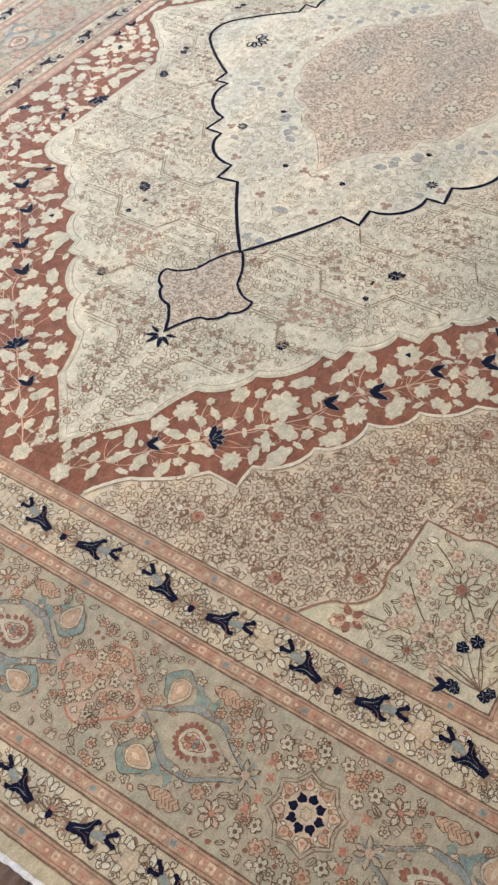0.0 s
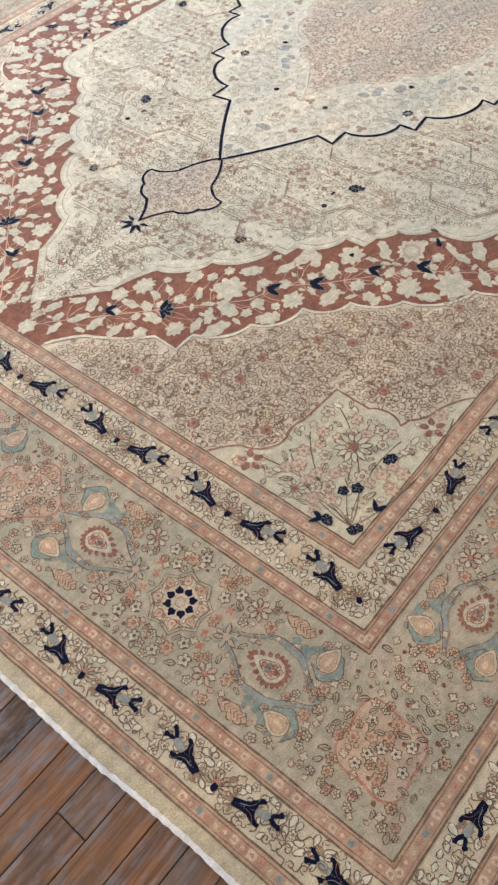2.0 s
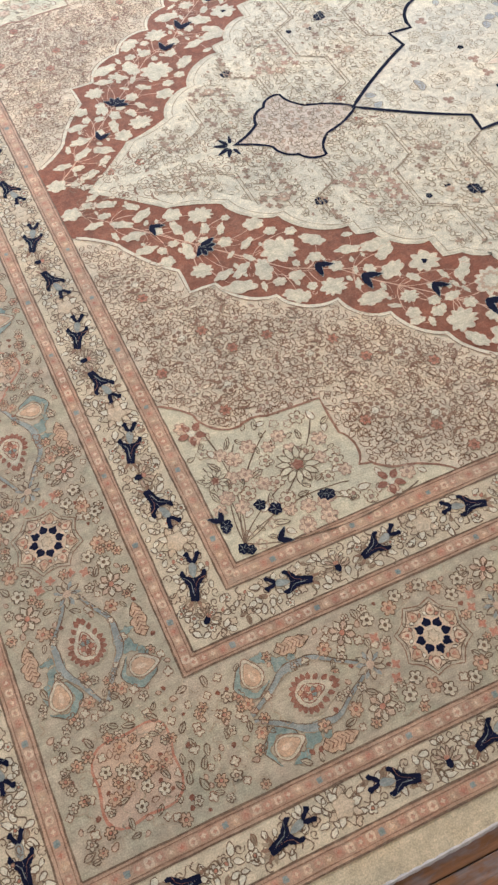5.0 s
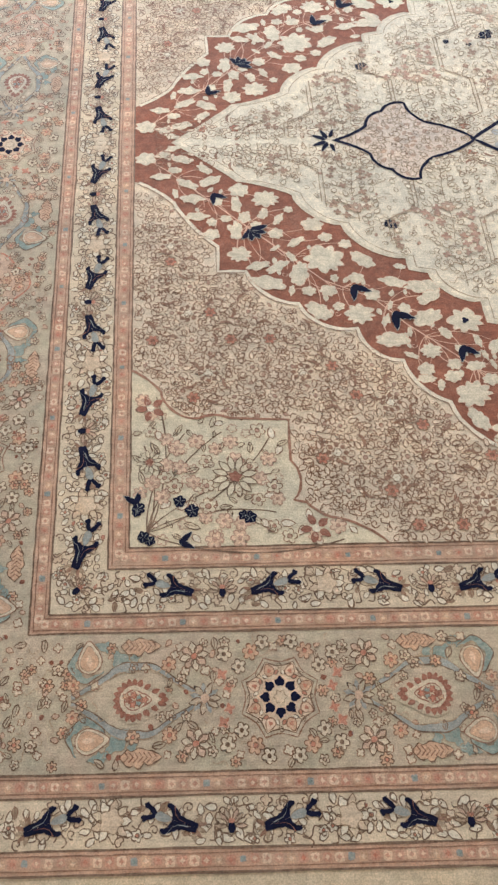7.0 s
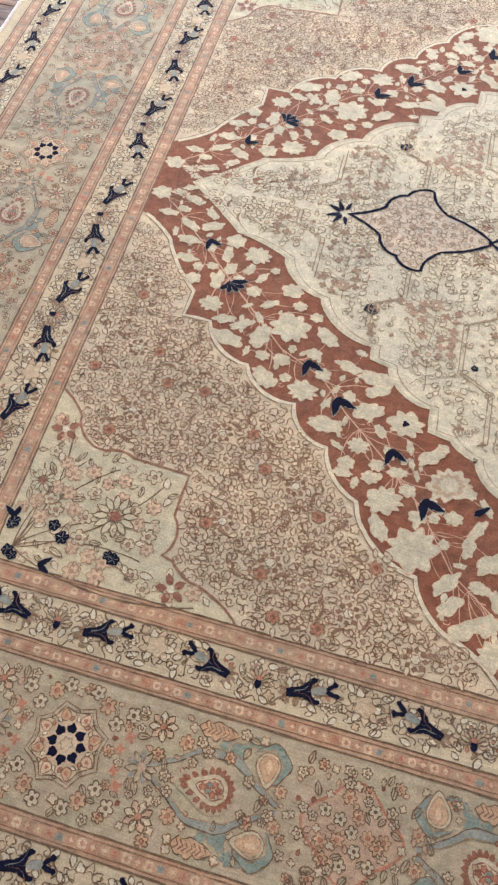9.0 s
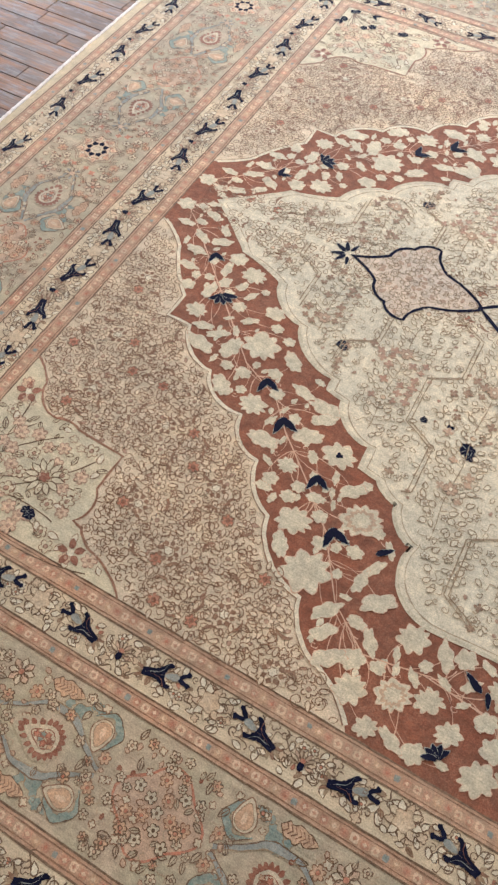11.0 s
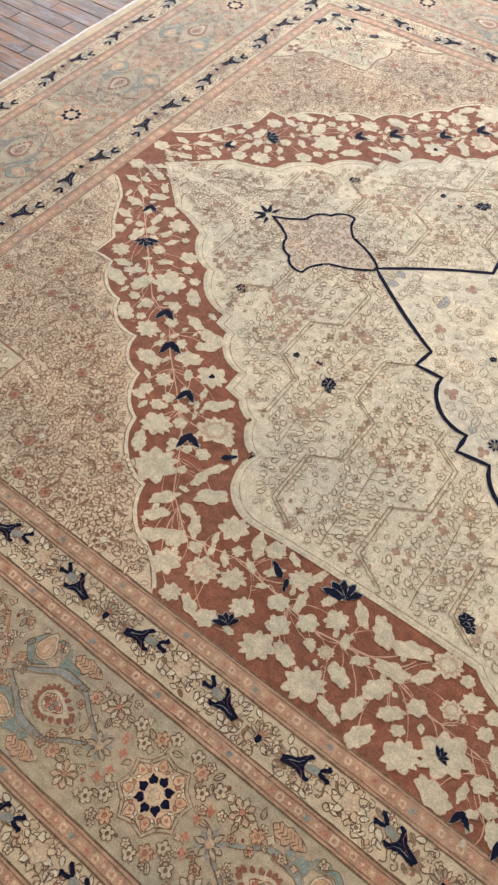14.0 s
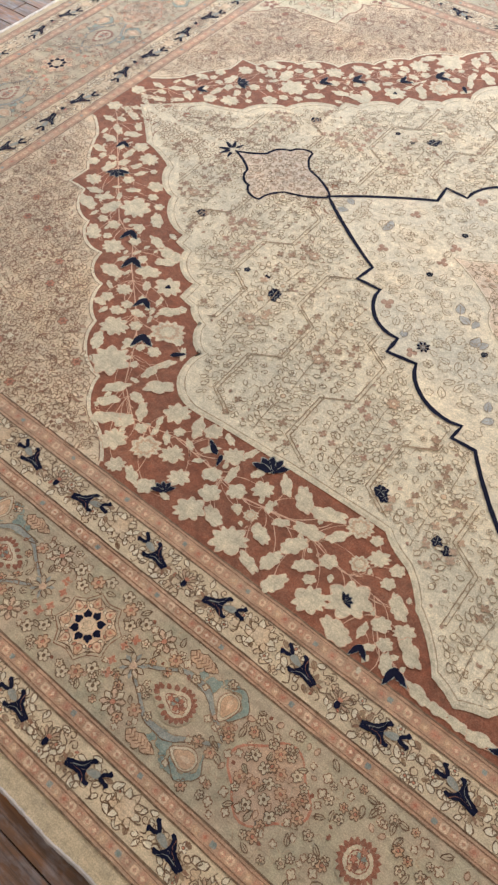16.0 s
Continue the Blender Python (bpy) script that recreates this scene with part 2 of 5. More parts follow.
def knotted(p, step=0.0032):
    """The closed outline with more points, so that it can step from knot to knot."""
    p = np.asarray(p, float)
    out = []
    for a, b in zip(p, np.roll(p, -1, 0)):
        n = max(1, int(np.linalg.norm(b - a) / step))
        out.append(a + (b - a) * np.linspace(0, 1, n, endpoint=False)[:, None])
    return np.vstack(out)


def outline(nodes):
    """nodes: (u, v, bulge of the stretch that follows)."""
    out = []
    for p, q in zip(nodes[:-1], nodes[1:]):
        out.append(arc(p[:2], q[:2], p[2], 2 if p[2] == 0 else 10))
    return np.vstack(out + [np.array([nodes[-1][:2]])])


def all_round(q):
    """A quarter's line, from the short side's axis to the long side's axis, mirrored into a closed ring."""
    q = np.asarray(q)
    return np.vstack([q, mirrored(q, (1, 0))[::-1][1:], mirrored(q, (1, 1))[1:], mirrored(q, (0, 1))[::-1][1:-1]])


def inside(poly, pts):
    poly, pts = np.asarray(poly), np.asarray(pts)
    x, y = pts[:, 0], pts[:, 1]
    hit = np.zeros(len(pts), bool)
    a, b = poly, np.roll(poly, -1, 0)
    for (x0, y0), (x1, y1) in zip(a, b):
        if y0 != y1:
            hit ^= ((y0 > y) != (y1 > y)) & (x < (x1 - x0) * (y - y0) / (y1 - y0) + x0)
    return hit


def ring_points(r, lobes=0, depth=0.0, n=30, squash=1.0, turn=0.0):
    t = np.linspace(0, 2 * np.pi, n, endpoint=False)
    rr = r * (1 + depth * np.cos(lobes * t))
    return np.stack([rr * np.cos(t + turn), rr * np.sin(t + turn) * squash], 1)


def leaf_points(length, width, n=9, rag=0.0, seed=0):
    rnd = np.random.RandomState(seed)
    t = np.linspace(0, 1, n)
    w = width / 2 * np.sin(np.pi * t ** 0.8) ** 0.8
    top = np.stack([(t - 0.5) * length, w * (1 + rag * rnd.uniform(-1, 1, n))], 1)
    low = np.stack([(t - 0.5) * length, -w * (1 + rag * rnd.uniform(-1, 1, n))], 1)[::-1][1:-1]
    return np.vstack([top, low])


def flower(petals, r, line, fill=None, core=None, w=0.0022, n=6, depth=0.22, squash=1.0):
    f = Weave()
    t = np.linspace(0, 2 * np.pi, petals * n, endpoint=False)
    rr = r * (1 - depth * 1.5 + depth * 2.0 * np.abs(np.sin(petals * t / 2)) ** 0.7)
    p = np.stack([rr * np.cos(t), rr * np.sin(t) * squash], 1)
    if fill is not None:
        f.fan(p, fill, 0.0)
    f.ribbon(p, w, line, 0.5, True)
    if core is not None:
        f.fan(ring_points(r * 0.32, n=8), core, 1.0)
        if core != line:
            f.ribbon(ring_points(r * 0.36, n=8), w * 0.8, line, 1.3, True)
    return f


def leaf(length, width, line, fill=None, w=0.0022, vein=True, seed=0):
    f = Weave()
    p = leaf_points(length, width, 7, 0.15, seed)
    if fill is not None:
        f.fan(p, fill, 0.0)
    f.ribbon(p, w, line, 0.5, True)
    if vein:
        f.ribbon([(-length * 0.5, 0), (length * 0.25, 0)], w * 0.7, line, 0.8)
    return f


def curl(r, line, w=0.0024, turns=1.1, n=12):
    f = Weave()
    t = np.linspace(0, turns * 2 * np.pi, n)
    rr = r * (0.25 + 0.75 * t / t[-1])
    f.ribbon(np.stack([rr * np.cos(t), rr * np.sin(t)], 1), w, line, 0.4)
    return f


def sway(length, line, w=0.0024, n=8):
    f = Weave()
    x = np.linspace(-0.5, 0.5, n)
    f.ribbon(np.stack([x * length, 0.22 * length * np.sin(2 * np.pi * x)], 1), w, line, 0.4)
    return f


def toothed(n, r0, r1, fill, half=0.75):
    """A ring of petals."""
    f = Weave()
    for k in range(n):
        a = 2 * np.pi * k / n
        d = np.pi / n * half
        q = np.array([(r0, -d * r0 * 0.6), (r0 * 0.5 + r1 * 0.5, -d * r1 * 0.95), (r1, 0), (r0 * 0.5 + r1 * 0.5, d * r1 * 0.95), (r0, d * r0 * 0.6)])
        c, s = math.cos(a), math.sin(a)
        f.fan(q @ np.array([[c, s], [-s, c]]), fill, 0.03 * k)
    return f


def scatter(u0, u1, v0, v1, step, seed, jitter=0.36):
    rnd = np.random.RandomState(seed)
    uu, vv = np.meshgrid(np.arange(u0 + step / 2, u1, step), np.arange(v0 + step / 2, v1, step))
    uu[1::2] += step / 2
    p = np.stack([uu.ravel(), vv.ravel()], 1)
    return p + rnd.uniform(-jitter, jitter, p.shape) * step, rnd


def far_from(pts, spots, reach):
    ok = np.ones(len(pts), bool)
    for (u, v), r in zip(spots, reach):
        ok &= np.hypot(pts[:, 0] - u, pts[:, 1] - v) > r
    return ok


def sow(weave, pts, rnd, kinds, odds, sizes=(0.85, 1.2), level=0.0, quarters=QUARTERS):
    """Lay figures on the points, the same in every mirrored quarter."""
    pick = rnd.choice(len(kinds), len(pts), p=np.array(odds) / sum(odds))
    ang, siz = rnd.uniform(0, 2 * np.pi, len(pts)), rnd.uniform(*sizes, len(pts))
    for (u, v), k, a, s in zip(pts, pick, ang, siz):
        for q in quarters:
            weave.stamp(kinds[k], u, v, a, s, level, False, q)


# ---------------------------------------------------------------- the great outlines of the field
FIELD_U, FIELD_V = 0.192, 0.181
BAND_OUT = outline([(FIELD_U, 1.41, 0), (FIELD_U, 1.258, -0.05), (0.300, 1.175, 0.05), (0.412, 1.018, 0), (0.410, 0.932, 0), (0.484, 0.931, 0.17),
                    (0.610, 0.825, 0.19), (0.748, 0.745, 0.19), (0.848, 0.647, 0.14), (0.940, 0.530, 0.16), (1.095, 0.388, 0.12),
                    (1.185, 0.275, -0.10), (1.305, FIELD_V, 0), (CU, FIELD_V, 0)])
CREAM_EDGE = outline([(0.301, 1.41, -0.02), (0.478, 1.256, -0.05), (0.628, 1.202, 0.16), (0.749, 1.091, 0.16), (0.905, 0.972, 0), (0.908, 0.932, 0),
                      (0.956, 0.922, 0.18), (1.075, 0.826, 0), (1.078, 0.760, 0), (1.130, 0.752, 0.10), (1.195, 0.712, 0.16), (1.270, 0.628, 0.30),
                      (1.400, 0.470, -0.01), (1.985, 0.488, 0.05), (2.067, 0.442, -0.06), (2.145, 0.364, -0.05), (2.251, 0.257, -0.04), (CU, 0.231, 0)])
MEDALLION = outline([(1.165, 1.41, 0.02), (1.464, 1.219, 0), (1.455, 1.150, 0), (1.535, 1.152, 0.22), (1.680, 1.022, 0), (1.682, 0.962, 0),
                     (1.770, 0.974, 0.20), (1.975, 0.868, 0), (1.972, 0.818, 0), (2.040, 0.822, 0.03), (2.215, 0.640, 0.10), (CU, 0.605, 0)])
CARTOUCHE_EDGE = outline([(1.640, 1.41, -0.04), (1.835, 1.290, 0.20), (1.960, 1.185, 0.2), (2.120, 1.075, 0.17), (CU, 1.040, 0)])
PENDANT_HALF = outline([(0.761, 1.41, -0.06), (0.862, 1.352, 0.18), (0.916, 1.291, 0.2), (0.989, 1.256, -0.16), (1.060, 1.345, 0.05), (1.163, 1.402, 0), (1.163, 1.41, 0)])
CORNER_EDGE = outline([(FIELD_U, 0.632, -0.06), (0.262, 0.570, 0.16), (0.334, 0.497, 0.0), (0.350, 0.497, -0.12), (0.420, 0.496, 0), (0.556, 0.489, 0), (0.552, 0.383, -0.2),
                       (0.552, 0.286, 0), (0.580, 0.280, 0.08), (0.633, 0.243, -0.08), (0.747, FIELD_V, 0)])
CORNER_POLY = np.vstack([CORNER_EDGE, [(FIELD_U, FIELD_V)]])
BAND_RING, CREAM_RING, MEDAL_RING, CART_RING = (all_round(x) for x in (BAND_OUT, CREAM_EDGE, MEDALLION, CARTOUCHE_EDGE))
MEDAL_RING[:, 1] = np.where(MEDAL_RING[:, 1] > CV, CV + 1.07 * (MEDAL_RING[:, 1] - CV), MEDAL_RING[:, 1])
PENDANT_RING = np.vstack([PENDANT_HALF[:-1], mirrored(PENDANT_HALF, (0, 1))[::-1][1:-1]])

# stripes of the border, from the edge inwards: (along the long sides v, along the short sides u)
EDGE = (-0.478, -0.527)
G4 = ((-0.428, -0.490), (-0.389, -0.452))
G3 = ((-0.303, -0.358), (-0.263, -0.318))
G2 = ((0.0, -0.008), (0.040, 0.030))
G1 = ((0.134, 0.148), (FIELD_V, FIELD_U))


def frame_ring(weave, outer, inner, mat, level):
    """A rectangular band round the rug between two (v, u) offsets."""
    o = np.array([(outer[1], outer[0]), (2 * CU - outer[1], outer[0]), (2 * CU - outer[1], 2 * CV - outer[0]), (outer[1], 2 * CV - outer[0])])
    i = np.array([(inner[1], inner[0]), (2 * CU - inner[1], inner[0]), (2 * CU - inner[1], 2 * CV - inner[0]), (inner[1], 2 * CV - inner[0])])
    rnd = np.random.RandomState(int(abs(outer[0]) * 1000) + mat)
    for k in range(4):
        a, b, c, d = o[k], o[(k + 1) % 4], i[(k + 1) % 4], i[k]
        t = np.linspace(0, 1, 60)[:, None]
        lo, hi = a + (b - a) * t, d + (c - d) * t
        n = len(t)
        j = np.arange(n - 1)
        weave.put(np.vstack([lo, hi]), level, np.stack([j, j + 1, j + 1 + n, j + n], 1), mat)


def frame_line(weave, at, width, mat, level, seed=0):
    """A hand-drawn line right round the rug."""
    rnd = np.random.RandomState(seed)
    c = np.array([(at[1], at[0]), (2 * CU - at[1], at[0]), (2 * CU - at[1], 2 * CV - at[0]), (at[1], 2 * CV - at[0])])
    for k in range(4):
        a, b = c[k], c[(k + 1) % 4]
        n = 160
        t = np.linspace(0, 1, n)[:, None]
        p = a + (b - a) * t
        w = np.convolve(rnd.normal(0, 1, n + 8), np.ones(9) / 9, "valid") * 0.0012
        w[0] = w[-1] = 0
        d = (b - a) / np.linalg.norm(b - a)
        weave.ribbon(p + w[:, None] * np.array([-d[1], d[0]]), width, mat, level)


# ---------------------------------------------------------------- grounds
def rug_body():
    """The rug's thickness, with a slightly wavy edge, and its plain woven rim."""
    bm = bmesh.new()
    n = 70
    ring = []
    corners = [(EDGE[1], EDGE[0]), (2 * CU - EDGE[1], EDGE[0]), (2 * CU - EDGE[1], 2 * CV - EDGE[0]), (EDGE[1], 2 * CV - EDGE[0])]
    for k in range(4):
        a, b = np.array(corners[k]), np.array(corners[(k + 1) % 4])
        d = (b - a) / np.linalg.norm(b - a)
        for i in range(n):
            p = a + (b - a) * i / n
            w = 0.013 * noise.noise(Vector((p[0] * 2.9, p[1] * 2.9, 3))) + 0.004 * noise.noise(Vector((p[0] * 9, p[1] * 9, 7)))
            if i == 0:
                w = 0
            ring.append(to_world(p + w * np.array([d[1], -d[0]])))
    top = [bm.verts.new((x, y, height(-1.5))) for x, y in ring]
    low = [bm.verts.new((x, y, FLOOR_Z)) for x, y in ring]
    bm.faces.new(top)
    bm.faces.new(low[::-1])
    m = len(ring)
    for i in range(m):
        bm.faces.new((top[i], low[i], low[(i + 1) % m], top[(i + 1) % m]))
    me = bpy.data.meshes.new("woven_rim")
    bm.to_mesh(me)
    bm.free()
    me.materials.append(MATS[SELV])
    ob = new("woven_rim", me)
    ob.parent = rug
    tagged(ob, "plain olive-beige flat-woven rim")
    return ring, n


def cord(name, pts, radius, mat, label):
    """An overcast cord along an edge: a tube with the bumps of its wrapping."""
    bm = bmesh.new()
    rings = []
    dense = []
    for a, b in zip(pts[:-1], pts[1:]):
        a, b = np.array(a), np.array(b)
        k = max(2, int(np.linalg.norm(b - a) / 0.012))
        dense += [a + (b - a) * t for t in np.linspace(0, 1, k, endpoint=False)]
    dense.append(np.array(pts[-1]))
    for i, p in enumerate(dense):
        d = dense[min(i + 1, len(dense) - 1)] - dense[max(i - 1, 0)]
        d = d / max(np.linalg.norm(d), 1e-6)
        r = radius * (1 + 0.22 * noise.noise(Vector((p[0] * 60, p[1] * 60, 1))) + 0.12 * (-1) ** i)
        c = p + np.array([-d[1], d[0]]) * 0.0015 * noise.noise(Vector((p[0] * 25, p[1] * 25, 5)))
        rings.append([bm.verts.new((c[0] - d[1] * r * math.cos(t), c[1] + d[0] * r * math.cos(t), FLOOR_Z + radius * 1.15 + r * math.sin(t))) for t in np.linspace(0, 2 * np.pi, 8, endpoint=False)])
    for r0, r1 in zip(rings[:-1], rings[1:]):
        for j in range(8):
            bm.faces.new((r0[j], r0[(j + 1) % 8], r1[(j + 1) % 8], r1[j]))
    bm.faces.new(rings[0])
    bm.faces.new(rings[-1])
    bmesh.ops.recalc_face_normals(bm, faces=bm.faces)
    me = bpy.data.meshes.new(name)
    bm.to_mesh(me)
    bm.free()
    me.materials.append(MATS[mat])
    ob = new(name, me)
    ob.parent = rug
    tagged(ob, label)


ring, per_side = rug_body()
for side in range(4):
    seg = [ring[(side * per_side + i) % len(ring)] for i in range(per_side + 1)]
    if side % 2:
        cord("end_cord", seg, 0.0062, WHITEYARN, "thick white wrapped cord")
    else:
        cord("side_cord", seg, 0.0045, GREYCORD, "grey-white overcast cord")

w = Weave()
frame_ring(w, G3[1], G2[0], SAGE, 0.0)
rug_part("main_border", w, "sage-grey main border ground")
for name, a, b in (("outer_bird_border", G4[1], G3[0]), ("inner_bird_border", G2[1], G1[0])):
    w = Weave()
    frame_ring(w, a, b, BIRDGROUND, 0.0)
    rug_part(name, w, "sand-coloured narrow border ground")
for g in (G4, G3, G2, G1):
    w = Weave()
    frame_ring(w, g[0], g[1], GUARD, 0.2)
    for k, e in enumerate((g[0], g[1])):
        s = -1 if k == 0 else 1
        frame_line(w, e, 0.0040, LINE, 1.0, k)
        frame_line(w, (e[0] - s * 0.0080, e[1] - s * 0.0080), 0.0022, BROWN, 1.0, k + 5)
    rug_part("guard_stripe", w, "rose guard stripe edged with brown lines")

w = Weave()
w.region([(FIELD_U, FIELD_V), (2 * CU - FIELD_U, FIELD_V), (2 * CU - FIELD_U, 2 * CV - FIELD_V), (FIELD_U, 2 * CV - FIELD_V)], PINKFIELD, 0.0)
rug_part("outer_field", w, "faded rose field with dense brown scrollwork")

w = Weave()
w.region(BAND_RING, RED, 0.75)
scallops = BAND_OUT[(BAND_OUT[:, 0] > FIELD_U + 0.004) & (BAND_OUT[:, 1] > FIELD_V + 0.004)]
rug_part("red_band", w, "madder-red scalloped band")
for q in QUARTERS:
    for name, shift, width, dyed, lv in (("band_edging", 0.0, 0.0125, CREAM, 1.4), ("edge_line", -0.0035, 0.0024, BROWN, 1.8)):
        w = Weave()
        w.ribbon(mirrored(scallops + shift, q), width, dyed, lv)
        rug_part(name, w)
w = Weave()
w.region(CREAM_RING, CREAM, 2.0)
w.ribbon(CREAM_RING, 0.010, LEAF, 2.3, True)
inner_line = CREAM_RING + (np.array([CU, CV]) - CREAM_RING) * 0.013
w.ribbon(inner_line, 0.0026, LINEGREY, 2.6, True)
rug_part("cream_field", w, "cream field with pale flower trellis")
w = Weave()
w.region(MEDAL_RING, IVORY, 3.0)
rug_part("medallion", w, "ivory medallion")
w = Weave()
w.ribbon(MEDAL_RING, 0.0118, NAVY, 4.6, True)
rug_part("medallion_outline", w, "jagged navy outline")
w = Weave()
w.region(CART_RING, CARTOUCHE, 3.6)
w.ribbon(CART_RING, 0.010, IVORY, 4.0, True)
w.ribbon(CART_RING, 0.0028, LINEGREY, 4.4, True)
rug_part("centre_cartouche", w, "tan scalloped centre with rosettes")
for mirror_u in (0, 1):
    w = Weave()
    ringp = mirrored(PENDANT_RING, (mirror_u, 0))
    w.region(ringp, CARTOUCHE, 3.0)
    w.ribbon(ringp, 0.009, NAVY, 4.6, True)
    rug_part("pendant", w, "small tan pendant outlined in navy")
for q in QUARTERS:
    w = Weave()
    w.region(mirrored(CORNER_POLY, q), SPANDREL, 0.8)
    w.ribbon(mirrored(CORNER_EDGE, q), 0.0062, EDGERUST, 2.0)
    rug_part("corner_spandrel", w, "pale corner spray edged with a rust line")

# ---------------------------------------------------------------- guard stripes: rows of small blossoms
def guard_blossoms():
    w = Weave()
    rnd = np.random.RandomState(5)
    kinds = []
    for fill, core in ((GUARDL, SOFTROSE), (PEACH, GUARDL), (SOFTROSE, GUARDL), (GREYBLUE, TEAL), (SOFTROSE, SALMON)):
        k = Weave()
        k.fan(knotted(ring_points(0.0098, 4, 0.12, 16, 1.0, 0.785)), fill, 0.0)
        k.fan(ring_points(0.0044, 4, 0.3, 12), core, 0.6)
        kinds.append(k)
    for g in (G4, G3, G2, G1):
        mv, mu = (g[0][0] + g[1][0]) / 2, (g[0][1] + g[1][1]) / 2
        for along_u in (True, False):
            start, end = (mu, CU) if along_u else (mv, CV)
            for i, s in enumerate(np.arange(start + 0.012, end, 0.0215)):
                k = 3 if i % 9 == 4 else (0, 2, 1, 4, 0, 2)[i % 6]
                for q in QUARTERS:
                    j = rnd.uniform(-0.0012, 0.0012)
                    u, v = (s, mv + j) if along_u else (mu + j, s)
                    w.stamp(kinds[k], u, v, (0 if along_u else math.pi / 2) + rnd.uniform(-0.08, 0.08), rnd.uniform(0.80, 1.02) * (0.72 if k == 3 else 1), 0.8, False, q)
    rug_part("guard_pattern", w, "rows of tiny faded blossoms", "stuff")


guard_blossoms()


# ---------------------------------------------------------------- bird borders
def turned(p, angle, at=(0, 0)):
    c, s = math.cos(angle), math.sin(angle)
    return np.asarray(p) @ np.array([[c, s], [-s, c]]) + np.array(at)


def bird_mesh():
    """A navy bird-like lily: blunt head along +x, two recurved wings, grey-blue stalk with a forked, curling tip."""
    f = Weave()
    for k in range(-2, 3):
        f.fan(knotted(turned(leaf_points(0.020, 0.008, 6) + np.array([0.017, 0]), 0.55 * k, (0.042, 0))), BROWN if k % 2 else TRELLIS, 0.1 + 0.04 * k)
    half = np.array([(0.051, 0.0), (0.050, 0.0078), (0.040, 0.0092), (0.026, 0.0095), (0.015, 0.0130), (0.007, 0.0195), (-0.001, 0.0255), (-0.009, 0.0275), (-0.0155, 0.0245),
                     (-0.0145, 0.0190), (-0.008, 0.0185), (-0.003, 0.0130), (0.000, 0.0065), (0.001, 0.0)])
    fork = np.array([(-0.031, 0.001), (-0.037, 0.0060), (-0.044, 0.0095), (-0.050, 0.0110), (-0.053, 0.0150)])
    for s in (1, -1):
        f.fan(knotted(half * np.array([1, s])), NAVY, 0.9 + 0.03 * s)
        f.ribbon(fork * np.array([1, s]), np.array([0.006, 0.0090, 0.0075, 0.0120, 0.009]), NAVY, 1.1 + 0.05 * s)
        f.ribbon(np.array([(0.034, 0.002), (0.014, 0.004), (0.005, 0.012), (-0.001, 0.024)]) * np.array([1, s]), 0.0010, RUST if s > 0 else GREYBLUE, 1.3 + 0.05 * s)
    f.fan(knotted(leaf_points(0.040, 0.017, 8, 0.2, 4) + np.array([-0.016, 0])), GREYBLUE, 0.6)
    f.ribbon(leaf_points(0.040, 0.017, 8) + np.array([-0.016, 0]), 0.0014, TRELLIS, 0.8, True)
    return f.mesh("bird_figure", False, 0.0011)


def bud_mesh():
    f = Weave()
    for k in range(9):
        a = np.pi * (k / 8) - 0.0
        p = leaf_points(0.026, 0.010, 6) + np.array([0.022, 0])
        c, s = math.cos(a), math.sin(a)
        q = p @ np.array([[c, s], [-s, c]])
        f.fan(q, (LEAFPINK, BIRDGROUND, LINEGREY)[k % 3], 0.035 * k)
        f.ribbon(q, 0.0018, LINE, 0.4 + 0.03 * k, True)
    f.fan(leaf_points(0.014, 0.012, 6) + np.array([0, 0.010]), SALMON, 0.6)
    f.fan(np.array([(-0.006, 0.006), (0.006, 0.006), (0.008, -0.006), (0.003, -0.014), (-0.003, -0.014), (-0.008, -0.006)]), NAVY, 0.9)
    return f.mesh("bud_figure", False)


def lotus_mesh():
    """A worn tan blossom among cream leaves with brown outlines."""
    f = Weave()
    for k in range(9):
        a = 2 * np.pi * k / 9
        q = turned(leaf_points(0.034, 0.019, 8, 0.25, k) + np.array([0.026, 0]), a)
        f.fan(q, (CREAM, BIRDGROUND, TAN)[k % 3], 0.05 * k)
        f.ribbon(q, 0.0023, LINE, 0.55 + 0.03 * k, True)
    f.fan(knotted(ring_points(0.022, 5, 0.16, 24)), TAN, 1.1)
    f.ribbon(ring_points(0.0225, 5, 0.16, 24), 0.0018, TRELLIS, 1.4, True)
    return f.mesh("lotus_figure", False)


BIRD, BUD, LOTUS = bird_mesh(), bud_mesh(), lotus_mesh()


def bird_row(along_u, cross, first, step, count, first_is_head_on, size, size_across):
    """Birds in facing pairs: heads meet at a bud, tails at a lotus. Laid in one quarter and mirrored."""
    turn = 0.0 if along_u else math.pi / 2
    for k in range(count):
        s = first + step * k
        ahead = (k % 2 == 0) == first_is_head_on
        for q in QUARTERS:
            u, v = (s, cross) if along_u else (cross, s)
            if along_u:
                motif("bird_figure", BIRD, u, v, -0.30 if ahead else math.pi + 0.30, size, 0.9, False, q)
            else:
                motif("bird_figure", BIRD, u, v, turn + 0.30 if ahead else -turn - 0.30, size, 0.9, False, q)
            mid = s + step / 2
            if mid > (CU if along_u else CV) + 0.02:
                continue
            kind, name, d = (BUD, "bud_figure", -0.012) if ahead else (LOTUS, "lotus_figure", 0.0)
            u, v = (mid, cross + d) if along_u else (cross + d, mid)
            motif(name, kind, u, v, 0.0 if along_u else -math.pi / 2, size * 0.9, 0.8, False, q)


